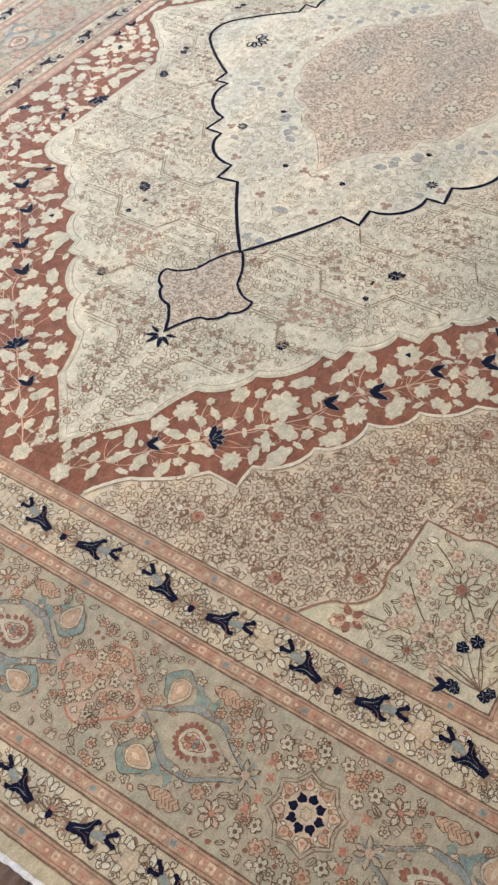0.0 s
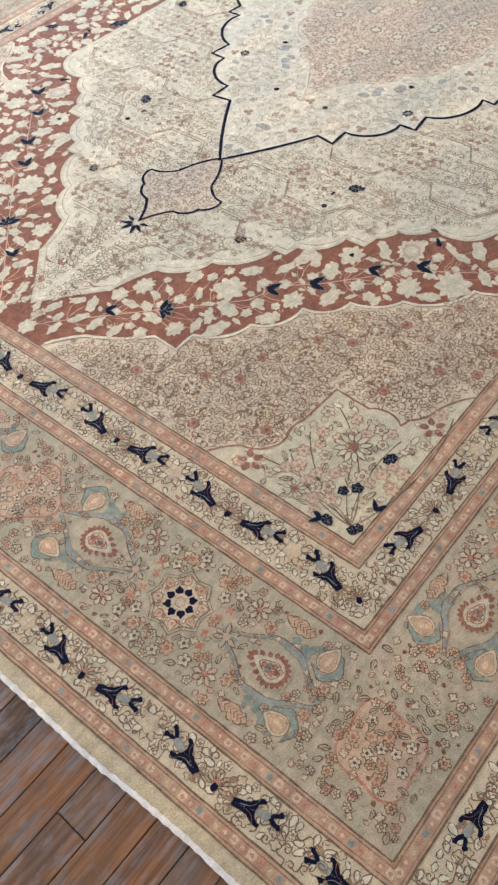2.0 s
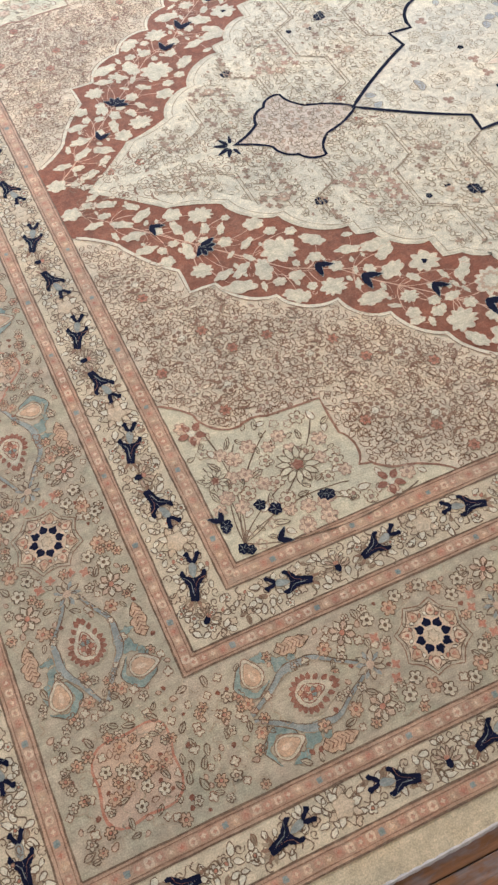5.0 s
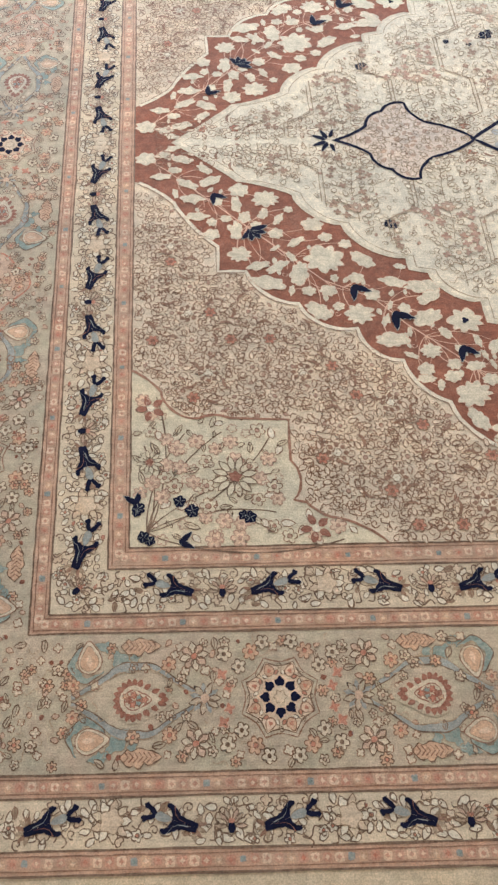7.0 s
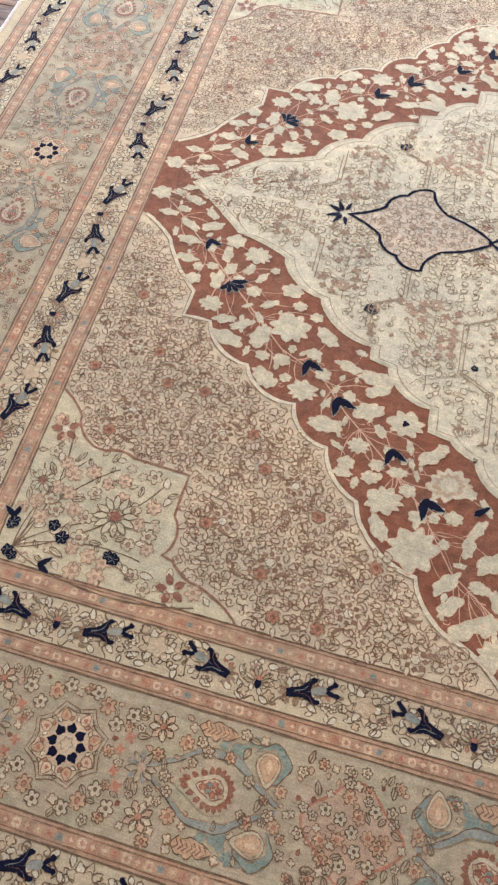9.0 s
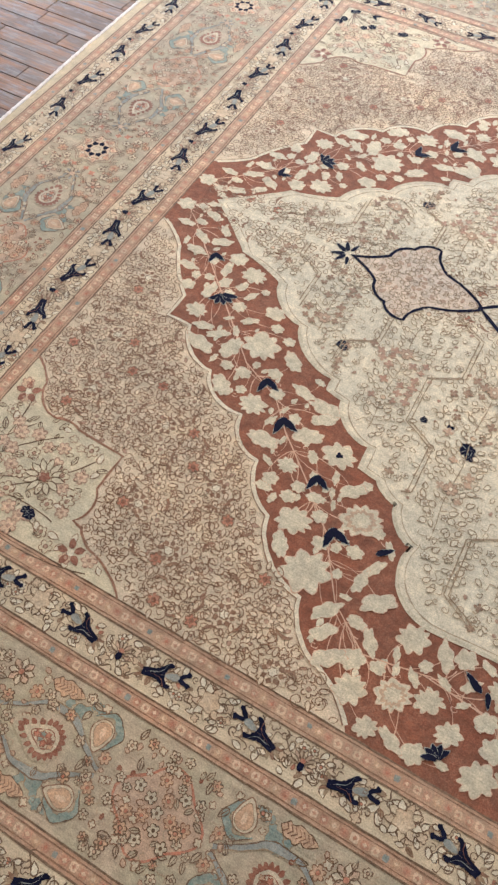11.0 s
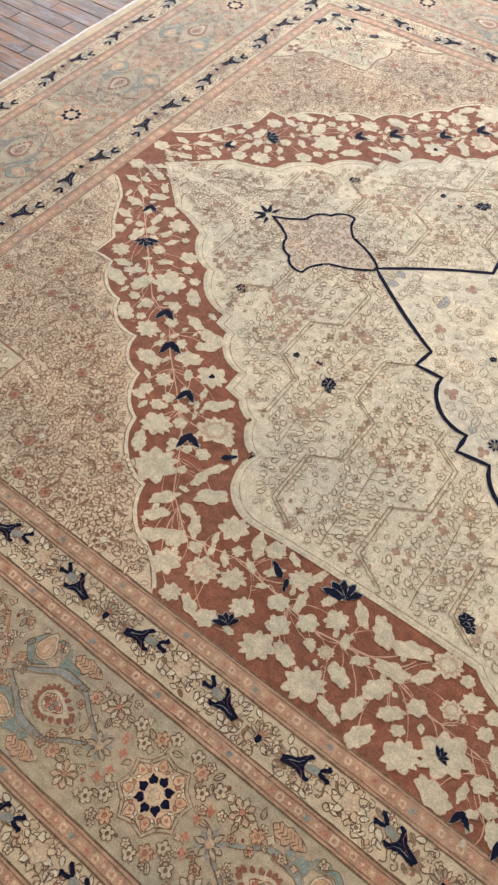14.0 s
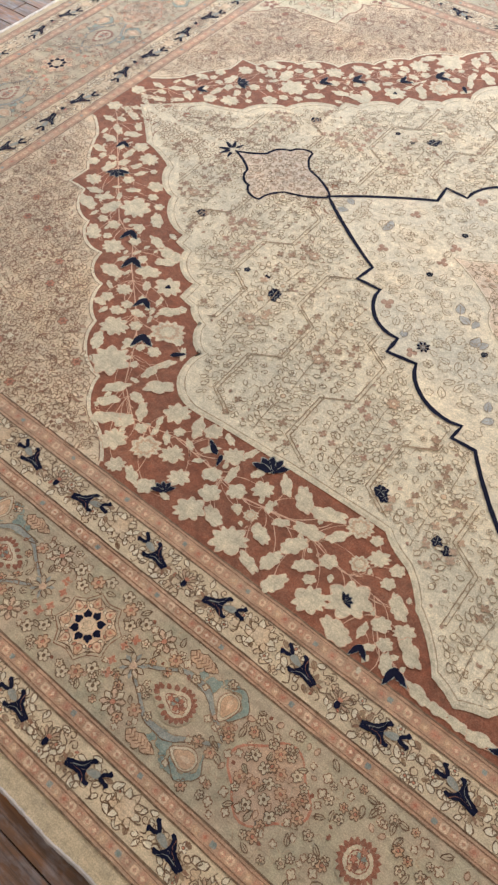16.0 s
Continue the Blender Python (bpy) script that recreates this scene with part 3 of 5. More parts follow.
HOST[0] = "inner_bird_border"
bird_row(True, 0.095, 0.277, 0.2168, 10, True, 1.0, 1)
bird_row(False, 0.096, 0.190, 0.186, 7, False, 1.08, 1)
HOST[0] = "outer_bird_border"
bird_row(True, -0.343, 0.057, 0.2175, 11, False, 0.98, 1)
bird_row(False, -0.405, -0.010, 0.186, 8, True, 1.0, 1)
for q in QUARTERS:
    HOST[0] = "inner_bird_border"
    motif("bud_figure", BUD, 0.085, 0.092, -0.78, 0.9, 0, False, q)
    HOST[0] = "outer_bird_border"
    motif("bird_figure", BIRD, -0.405, -0.184, -math.pi / 2, 0.95, 0, False, q)
    motif("bird_figure", BIRD, -0.17, -0.343, 0, 0.95, 0, False, q)
    motif("lotus_figure", LOTUS, -0.40, -0.34, -0.78, 0.9, 0, False, q)


def border_frame_points(outer, inner, step, seed, margin=0.008):
    """Scattered points of one quarter inside a border, with no regard to its figures."""
    p, rnd = scatter(outer[1], CU, outer[0], CV, step, seed)
    u, v = p[:, 0], p[:, 1]
    keep = (u > outer[1] + margin) & (v > outer[0] + margin) & ((u < inner[1] - margin) | (v < inner[0] - margin))
    return p[keep], rnd


def bird_border_fill():
    w = Weave()
    kinds = [leaf(0.026, 0.014, LINE, CREAM, 0.0024, False), leaf(0.022, 0.013, LINE, CREAM, 0.0024, False, 5), flower(5, 0.0100, LINE, CREAM, SALMON, 0.0022, 4),
             curl(0.011, LINE, 0.0025), sway(0.034, LINE, 0.0026), leaf(0.022, 0.010, BROWN, TRELLIS, 0.0020), flower(4, 0.0105, LINE, TAN, None, 0.0023, 4), leaf(0.012, 0.007, RUST, SALMON, 0.001, False)]
    for outer, inner, seed in ((G2[1], G1[0], 21), (G4[1], G3[0], 22)):
        p, rnd = border_frame_points(outer, inner, 0.0178, seed, 0.009)
        sow(w, p, rnd, kinds, (5, 5, 1.5, 2.5, 3, 1, 2, 0.5), (0.75, 1.1), 0.05)
    rug_part("border_scrollwork", w, "fine brown outlined leaves and tendrils", "stuff")


bird_border_fill()


# ---------------------------------------------------------------- main border
def tear(r, n=28, stretch=0.75):
    t = np.linspace(0, 2 * np.pi, n, endpoint=False)
    x = r * np.cos(t) + stretch * r * np.maximum(np.cos(t), 0) ** 3
    return np.stack([x, r * np.sin(t) * (1 - 0.35 * stretch * np.maximum(np.cos(t), 0) ** 2)], 1)


def star_mesh():
    """Eight pointed navy petals round a tan eye, inside a peach flower with two rows of outlined lobes."""
    f = Weave()
    t = np.linspace(0, 2 * np.pi, 64, endpoint=False)
    for r, depth, fill, lv in ((0.079, 0.09, SAGE, 0.0), (0.070, 0.10, TAN, 0.3)):
        rr = r * (1 - depth + 2 * depth * (1 - np.abs(np.cos(4 * t)) ** 0.9))
        p = np.stack([rr * np.cos(t), rr * np.sin(t)], 1)
        f.fan(p, fill, lv)
        f.ribbon(p, 0.0024, LINE if lv else BROWN, lv + 0.15, True)
    for k in range(8):
        a = 2 * np.pi * (k + 0.5) / 8
        p = turned(tear(0.0105, 14, 0.6), a, (0.056 * math.cos(a), 0.056 * math.sin(a)))
        f.fan(p, GUARDL if k % 2 else PEACH, 0.6)
        f.ribbon(p, 0.0022, BROWN, 0.8, True)
        f.stamp(curl(0.0080, LINE, 0.0018), 0.062 * math.cos(a - 0.39), 0.062 * math.sin(a - 0.39), a, 0.9, 0.75, k % 2 == 1)
        f.fan(turned(ring_points(0.0045, 3, 0.3, 9), a, (0.057 * math.cos(a), 0.057 * math.sin(a))), SALMON, 0.95)
        for side in (1, -1):
            b = a + side * 0.26
            f.fan(turned(leaf_points(0.013, 0.008, 5), b + side * 0.7, (0.051 * math.cos(b), 0.051 * math.sin(b))), CREAM if side > 0 else SALMON, 0.7)
            f.ribbon(turned(leaf_points(0.013, 0.008, 5), b + side * 0.7, (0.051 * math.cos(b), 0.051 * math.sin(b))), 0.0018, LINE, 0.9, True)
    f.fan(ring_points(0.043, 8, 0.10, 32), GUARDL, 1.1)
    petal = np.array([(-0.0085, -0.0050), (-0.004, -0.0085), (0.003, -0.0088), (0.006, -0.0050), (0.0140, 0.0), (0.006, 0.0050), (0.003, 0.0088), (-0.004, 0.0085), (-0.0085, 0.0050)])
    for k in range(8):
        a = 2 * np.pi * k / 8
        f.fan(turned(knotted(petal * np.array([1.0, 1.16])), a, (0.0305 * math.cos(a), 0.0305 * math.sin(a))), NAVY, 1.5 + 0.03 * k)
    f.fan(ring_points(0.0215, 8, 0.06, 24), TAN, 1.8)
    f.ribbon(ring_points(0.012, 6, 0.2, 24), 0.0020, TRELLIS, 2.1, True)
    return f.mesh("star_rosette", False)


def palmette_mesh(round_one=False):
    """A tear-shaped blossom with a rim of rust petals round a cream band; the tip points along +x."""
    f = Weave()
    st = 0.0 if round_one else 0.8
    f.fan(tear(0.044, 28, st), SAGE, 0.0)
    rim = tear(0.0335, 20, st)
    for k, p in enumerate(rim):
        a = math.atan2(p[1], p[0])
        f.fan(knotted(turned(leaf_points(0.0170, 0.0112, 6), a, p)), RUST, 0.5 + 0.02 * k)
    f.fan(tear(0.0275, 28, st), PALE, 1.0)
    f.ribbon(tear(0.0190, 28, st), 0.0022, RUST, 1.2, True)
    for x, y, c in ((-0.010, 0, RUST), (-0.001, 0.009, SALMON), (-0.001, -0.009, SALMON), (0.010, 0.004, TEAL), (-0.016, 0.007, PEACH), (0.021, 0, SALMON), (0.009, -0.006, TEAL)):
        p = ring_points(0.0058, 5, 0.25, 20) + np.array([x, y])
        f.fan(p, c, 1.4 + 3 * x)
        f.ribbon(p, 0.0018, RUST, 1.6 + 2 * x, True)
    return f.mesh("palmette", False)


def crest_mesh():
    f = Weave()
    for k in range(11):
        p = turned(leaf_points(0.026, 0.0125, 7) + np.array([0.019, 0]), 2 * np.pi * k / 11)
        f.fan(p, GREYBLUE if k % 2 else SAGE, 0.03 * k)
        f.ribbon(p, 0.0022, LINEGREY if k % 2 else LINE, 0.45 + 0.02 * k, True)
    f.fan(ring_points(0.0085, n=10), LEAFPINK, 0.8)
    return f.mesh("grey_crest", False)


def ogee_mesh(side):
    """One grey-blue arm of the frame round a palmette, with a teal flame leaf. Star towards +x, palmette at the origin."""
    f = Weave()
    t = np.linspace(0, 1, 34)
    x = 0.128 - 0.250 * t
    y = side * (0.006 + 0.060 * np.sin(np.pi * np.clip(t * 1.02, 0, 1)) ** 1.25 + 0.0022 * np.sin(22 * t))
    wide = 0.009 + 0.007 * np.exp(-((t - 0.60) / 0.22) ** 2)
    f.ribbon(np.stack([x, y], 1), wide, GREYBLUE, 0.3)
    for e in (1, -1):
        f.ribbon(np.stack([x, y + e * wide * 0.55], 1), 0.0021, LINE if e > 0 else TRELLIS, 0.6 + 0.03 * e)
    for length, width, turn, at, seed in ((0.070, 0.030, 2.3, (-0.030, 0.078), 3), (0.046, 0.020, 2.9, (-0.062, 0.104), 5), (0.040, 0.018, 1.5, (0.000, 0.084), 7)):
        p = turned(leaf_points(length, width, 10, 0.4, seed), turn * side, (at[0], side * at[1]))
        f.fan(knotted(p, 0.005), TEAL, 0.1 + 0.01 * seed)
        f.ribbon(p, 0.0016, TRELLIS, 0.2 + 0.01 * seed, True)
    return f.mesh("ogee_arm", False)


def kidney_mesh():
    """A peach tear curled inside a teal crescent, both with brown outlines."""
    f = Weave()
    sweep = np.linspace(0.6, 5.2, 26)
    r = 0.036 + 0.003 * np.cos(5 * sweep)
    p = np.stack([r * np.cos(sweep), r * np.sin(sweep)], 1)
    thick = 0.002 + 0.017 * np.sin((sweep - 0.6) / 4.6 * np.pi) ** 1.5
    f.ribbon(p, thick, TEAL, 0.1)
    f.ribbon(p * (1 + thick / 2 / r)[:, None], 0.0021, LINE, 0.3)
    f.ribbon(p * (1 - thick / 2 / r)[:, None], 0.0018, TRELLIS, 0.3)
    q = turned(tear(0.0245, 26, 0.7), 0.9, (0.004, 0.001))
    f.fan(q * 1.12, PALE, 0.4)
    f.ribbon(q * 1.12, 0.0021, BROWN, 0.55, True)
    f.fan(q * 0.86, PEACH, 0.7)
    f.ribbon(q * 0.86, 0.0016, TRELLIS, 0.9, True)
    f.fan(knotted(turned(leaf_points(0.030, 0.013, 8, 0.3, 2), 0.9, (0.004, 0.003))), GUARDL, 1.1)
    return f.mesh("paisley_curl", False)


def big_flower_mesh():
    f = Weave()
    for k in range(8):
        p = turned(leaf_points(0.025, 0.0165, 7, 0.1, k) + np.array([0.0185, 0]), 2 * np.pi * k / 8)
        f.fan(p, (PALE, LEAFPINK)[k % 2], 0.03 * k)
        f.ribbon(p, 0.0024, LINE, 0.35 + 0.02 * k, True)
    f.fan(ring_points(0.006, n=8), SALMON, 0.8)
    return f.mesh("eight_petal_flower", False)


def feather_mesh():
    f = Weave()
    p = leaf_points(0.084, 0.034, 13, 0.35, 6)
    f.fan(p, PEACH, 0.0)
    f.ribbon(p, 0.0024, LINE, 0.3, True)
    for x in np.linspace(-0.028, 0.028, 7):
        f.ribbon([(x - 0.006, -0.010), (x + 0.003, 0), (x - 0.005, 0.010)], 0.0022, BROWN, 0.5)
    return f.mesh("feather_leaf", False)


def small_mesh(name, petals, r, fill, core, line):
    f = Weave()
    f.stamp(flower(petals, r, line, fill, core, 0.0023, 5), 0, 0)
    return f.mesh(name, False)


STAR, TEAR, ROUND, CREST, KIDNEY, BIG, FEATHER = star_mesh(), palmette_mesh(), palmette_mesh(True), crest_mesh(), kidney_mesh(), big_flower_mesh(), feather_mesh()
OGEE = {s: ogee_mesh(s) for s in (1, -1)}
WHITE_ROSE = small_mesh("cream_rosette", 5, 0.0135, PALE, LINE, LINE)
PINK_ROSE = small_mesh("rose_rosette", 6, 0.0145, PEACH, SALMON, BROWN)
EMBER = Weave()
EMBER.fan(ring_points(0.010, 4, 0.3, 16), SALMON, 0.0)
EMBER.ribbon(ring_points(0.010, 4, 0.3, 16), 0.0018, LEAFPINK, 0.3, True)
EMBER = EMBER.mesh("ember_petal", False)
MAIN_SPOTS = []
# star's place along its side, way, distance to the palmette, distance to the blossom panel
LONG_UNITS = [(0.489, -1, 0.284, 0.650), (0.489, 1, 0.296, 0.561), (1.584, -1, 0.292, 0.534), (1.584, 1, 0.273, 0.516)]
SHORT_UNITS = [(0.402, -1, 0.262, 0.535), (0.402, 1, 0.266, 0.503), (1.410, -1, 0.268, 0.505)]


def main_border():
    mid_v, mid_u = (G3[1][0] + G2[0][0]) / 2, (G3[1][1] + G2[0][1]) / 2

    def lay(along, name, mesh, s, w, angle=0.0, size=1.0, level=0.8, clear=0.0, only=QUARTERS):
        wide = 1.0 if along else 1.14
        u, v = (s, mid_v + w * wide) if along else (mid_u + w * wide, s)
        turn = angle if along else math.pi / 2 - angle
        for q in only:
            motif(name, mesh, u, v, turn, size, level, not along, q)
        if clear:
            MAIN_SPOTS.append(((u, v), clear))

    for along, units in ((True, LONG_UNITS), (False, SHORT_UNITS)):
        for s0, way, to_palm, to_panel in units:
            centre = not along and s0 == 1.41
            k = to_palm / 0.30

            def at(d):
                return s0 + way * d * k

            facing = math.pi if way > 0 else 0.0                 # towards the star
            only = QUARTERS
            if way < 0 or not along and s0 == 1.41:
                lay(along, "star_rosette", STAR, s0, 0, 0, 0.94, 0.8, 0.084, QUARTERS if not centre else [(0, 0), (1, 0)])
            lay(along, "palmette", TEAR, at(0.300), 0, facing, 1.0, 1.6, 0.060)
            lay(along, "grey_crest", CREST, at(0.155), 0, 0, 1.0, 0.9, 0.036)
            for y in (1, -1):
                lay(along, "ogee_arm", OGEE[y if way < 0 else -y], at(0.300), 0, facing, 1.0, 0.3, 0)
                lay(along, "eight_petal_flower", BIG, at(0.175), y * 0.082, 0.2 * y, 0.95, 0.9, 0.030)
                lay(along, "rose_rosette", PINK_ROSE, at(0.228), y * 0.066, 0, 0.95, 0.9, 0.016)
                lay(along, "feather_leaf", FEATHER, at(0.285), y * 0.104, 0, 0.95, 0.9, 0.036)
                lay(along, "paisley_curl", KIDNEY, at(0.395), y * 0.072, y * 0.8 + facing, 0.88, 0.9, 0.038)
                lay(along, "rose_rosette", PINK_ROSE, at(0.425), y * 0.030, 0, 0.8, 1.0, 0.014)
                lay(along, "ember_petal", EMBER, at(0.105), y * 0.020, 0.3, 0.9, 1.0, 0.012)
                lay(along, "ember_petal", EMBER, at(0.118), y * 0.045, 0.6, 1.0, 1.0, 0.012)
                lay(along, "cream_rosette", WHITE_ROSE, at(0.082), y * 0.060, 0, 1.0, 1.0, 0.016)
                lay(along, "cream_rosette", WHITE_ROSE, at(0.112), y * 0.085, 0.5, 1.05, 1.0, 0.016)
                lay(along, "rose_rosette", PINK_ROSE, at(0.056), y * 0.088, 0.3, 1.05, 1.0, 0.018)
                lay(along, "cream_rosette", WHITE_ROSE, at(0.030), y * 0.107, 0.2, 1.0, 1.0, 0.016)
                for d, w_ in ((0.345, 0.048), (0.36, -0.004), (0.33, 0.085), (0.44, 0.10)):
                    MAIN_SPOTS.append((((at(d), mid_v + y * w_) if along else (mid_u + y * w_ * 1.14, at(d))), 0.018))
            # the blossom panel: rings of small flowers on a rose ground
            ps = s0 + way * to_panel
            corner = to_panel > 0.52 and s0 < 0.5 and way < 0
            if (way > 0 or corner) and not (corner and not along):
                cs, cw = (ps, 0.0) if not corner else (-0.160, 0.0)
                for n in range(13):
                    r, a = (0, 0) if n == 0 else ((0.030, n * 1.256) if n < 6 else (0.060, n * 0.898))
                    lay(along, "rose_rosette" if n % 2 else "cream_rosette", PINK_ROSE if n % 2 else WHITE_ROSE, cs + r * math.cos(a), cw + r * math.sin(a), n, 0.85, 1.0, 0.014)
    lay(True, "palmette", ROUND, CU, 0, math.pi / 2, 1.05, 1.6, 0.062, [(0, 0), (0, 1)])
    w = Weave()
    p, rnd = border_frame_points(G3[1], G2[0], 0.0225, 31, 0.013)
    p = p[far_from(p, *zip(*MAIN_SPOTS))]
    kinds = [flower(6, 0.0110, LINE, PEACH, SALMON, 0.0023, 4), flower(5, 0.0100, LINE, PALE, LEAFPINK, 0.0023, 4), flower(4, 0.0085, BROWN, PALE, None, 0.0022, 4),
             leaf(0.024, 0.011, LINE, SAGE, 0.0022), leaf(0.016, 0.010, BROWN, LEAFPINK, 0.0018, False), sway(0.032, LINEGREY, 0.0024),
             leaf(0.011, 0.008, RUST, RUST, 0.001, False)]
    sow(w, p, rnd, kinds, (2, 3, 3, 3, 1.5, 2, 1), (0.75, 1.15), 0.6)
    rug_part("blossom_scatter", w, "small outlined cream and rose blossoms", "stuff", "main_border")
    for s in (1.05, 2.10):
        for q in QUARTERS:
            motif("rose_panel", PANEL, s, mid_v, 0, 1, 0.1, False, q)
    for q in QUARTERS:
        motif("rose_panel", PANEL, mid_u, 0.905, math.pi / 2, 1.05, 0.1, False, q)
        motif("rose_panel", PANEL, -0.160, mid_v, math.pi / 4, 1.05, 0.1, False, q)


panel = Weave()
panel.fan(ring_points(0.088, 4, 0.12, 40, 0.92), LEAFPINK, 0.0)
panel.ribbon(ring_points(0.086, 4, 0.12, 40, 0.92), 0.005, SALMON, 0.5, True)
PANEL = panel.mesh("rose_panel", False)
HOST[0] = "main_border"
main_border()


# ---------------------------------------------------------------- outer field: dense scrollwork
def outer_field_scrolls():
    w = Weave()
    p, rnd = scatter(FIELD_U, 1.36, FIELD_V, CV, 0.0192, 41)
    keep = (p[:, 0] > FIELD_U + 0.008) & (p[:, 1] > FIELD_V + 0.008)
    band = np.vstack([BAND_OUT, [(CU, CV)]])
    grow = np.array([(-0.010, -0.010)])
    keep &= ~inside(band + grow, p) & ~inside(band, p) & ~inside(CORNER_POLY + 0.006, p)
    p = p[keep]
    kinds = [flower(5, 0.0105, FIELDLINE, PINKFIELD, None, 0.0021, 5), leaf(0.023, 0.0125, FIELDLINE, PINKFIELD, 0.0021, False), curl(0.0105, FIELDLINE, 0.0022), sway(0.030, FIELDLINE, 0.0022),
             leaf(0.018, 0.0085, BROWN, SPRIG, 0.0014, False), leaf(0.020, 0.012, FIELDLINE, PINKFIELD, 0.0021, False, 3), flower(4, 0.0098, FIELDLINE, PINKFIELD, SPRIG, 0.0021, 4)]
    knot_flower = Weave()
    knot_flower.stamp(flower(6, 0.0155, FIELDLINE, PINKFIELD, SPRIG, 0.0021, 5), 0, 0)
    for k in range(4):
        a = np.pi / 4 + k * np.pi / 2
        knot_flower.stamp(curl(0.0165, FIELDLINE, 0.0021, 1.2, 16), 0.033 * math.cos(a), 0.033 * math.sin(a), a, 1, 0.6, k % 2 == 1)
        knot_flower.stamp(leaf(0.023, 0.011, FIELDLINE, PINKFIELD, 0.0021, False), 0.034 * math.cos(a + 0.785), 0.034 * math.sin(a + 0.785), a + 0.785, 1, 0.5)
    nodes = []
    for i in range(14):
        for j in range(16):
            spot = np.array([FIELD_U + 0.05 + i * 0.096 + (j % 2) * 0.048, FIELD_V + 0.04 + j * 0.083])
            ring = spot + np.array([(0, 0), (0.028, 0), (-0.028, 0), (0, 0.028), (0, -0.028), (0.02, 0.02)])
            if (ring[:, 0] < FIELD_U).any() or (ring[:, 1] < FIELD_V).any() or inside(band, ring).any() or inside(CORNER_POLY, ring).any():
                continue
            nodes.append(spot)
    if nodes:
        p = p[far_from(p, nodes, [0.021] * len(nodes))]
    sow(w, p, rnd, kinds, (4.5, 5, 2.5, 2.5, 1.1, 3, 2), (0.8, 1.12), 0.4)
    for k, (u, v) in enumerate(nodes):
        for q in QUARTERS:
            w.stamp(knot_flower, u, v, 0.2 * (k % 3), 1.0, 1.1, False, q)
    big = Weave()
    big.fan(ring_points(0.031, 8, 0.06, 32), PINKFIELD, 0.0)
    big.stamp(toothed(8, 0.014, 0.028, BROWN, 0.66), 0, 0, 0, 1, 0.3)
    big.fan(ring_points(0.0125, n=14), CREAM, 0.9)
    big.ribbon(ring_points(0.0100, 6, 0.15, 18), 0.0022, FIELDLINE, 1.2, True)
    sickle = Weave()
    t = np.linspace(0.3, 2.9, 12)
    sickle.ribbon(np.stack([0.020 * np.cos(t), 0.014 * np.sin(t)], 1), 0.002 + 0.007 * np.sin((t - 0.3) / 2.6 * np.pi), BROWN, 0.3)
    ember = flower(6, 0.014, FIELDLINE, SALMON, RUST, 0.0020, 4)
    deco = np.random.RandomState(8)
    for k, (u, v) in enumerate(nodes):
        for fig, du, dv in ((sickle, 0.048, 0.0), (sickle, -0.010, 0.041)):
            spot = np.array([[u + du, v + dv]])
            if (k + (du > 0)) % 3 == 0 or inside(band, spot + 0.012)[0] or inside(CORNER_POLY, spot - 0.012)[0] or spot[0, 1] < FIELD_V + 0.02:
                continue
            turn = deco.uniform(0, 6.28)
            for q in QUARTERS:
                w.stamp(fig, u + du, v + dv, turn, 0.9, 1.6, False, q)
        if k % 3 == 1:
            for q in QUARTERS:
                w.stamp(ember, u, v, 0.4, 1, 1.9, False, q)
    for u, v in ((0.375, 0.62), (0.785, 0.335), (0.33, 0.80), (0.60, 0.62), (0.80, 0.53), (0.97, 0.27), (0.66, 0.40), (1.12, 0.215), (0.29, 1.02)):
        for q in QUARTERS:
            w.stamp(big, u, v, 0, 1, 1.4, False, q)
    rug_part("field_scrollwork", w, "tangled brown outlined scrolls and blossoms", "stuff", "outer_field")


outer_field_scrolls()


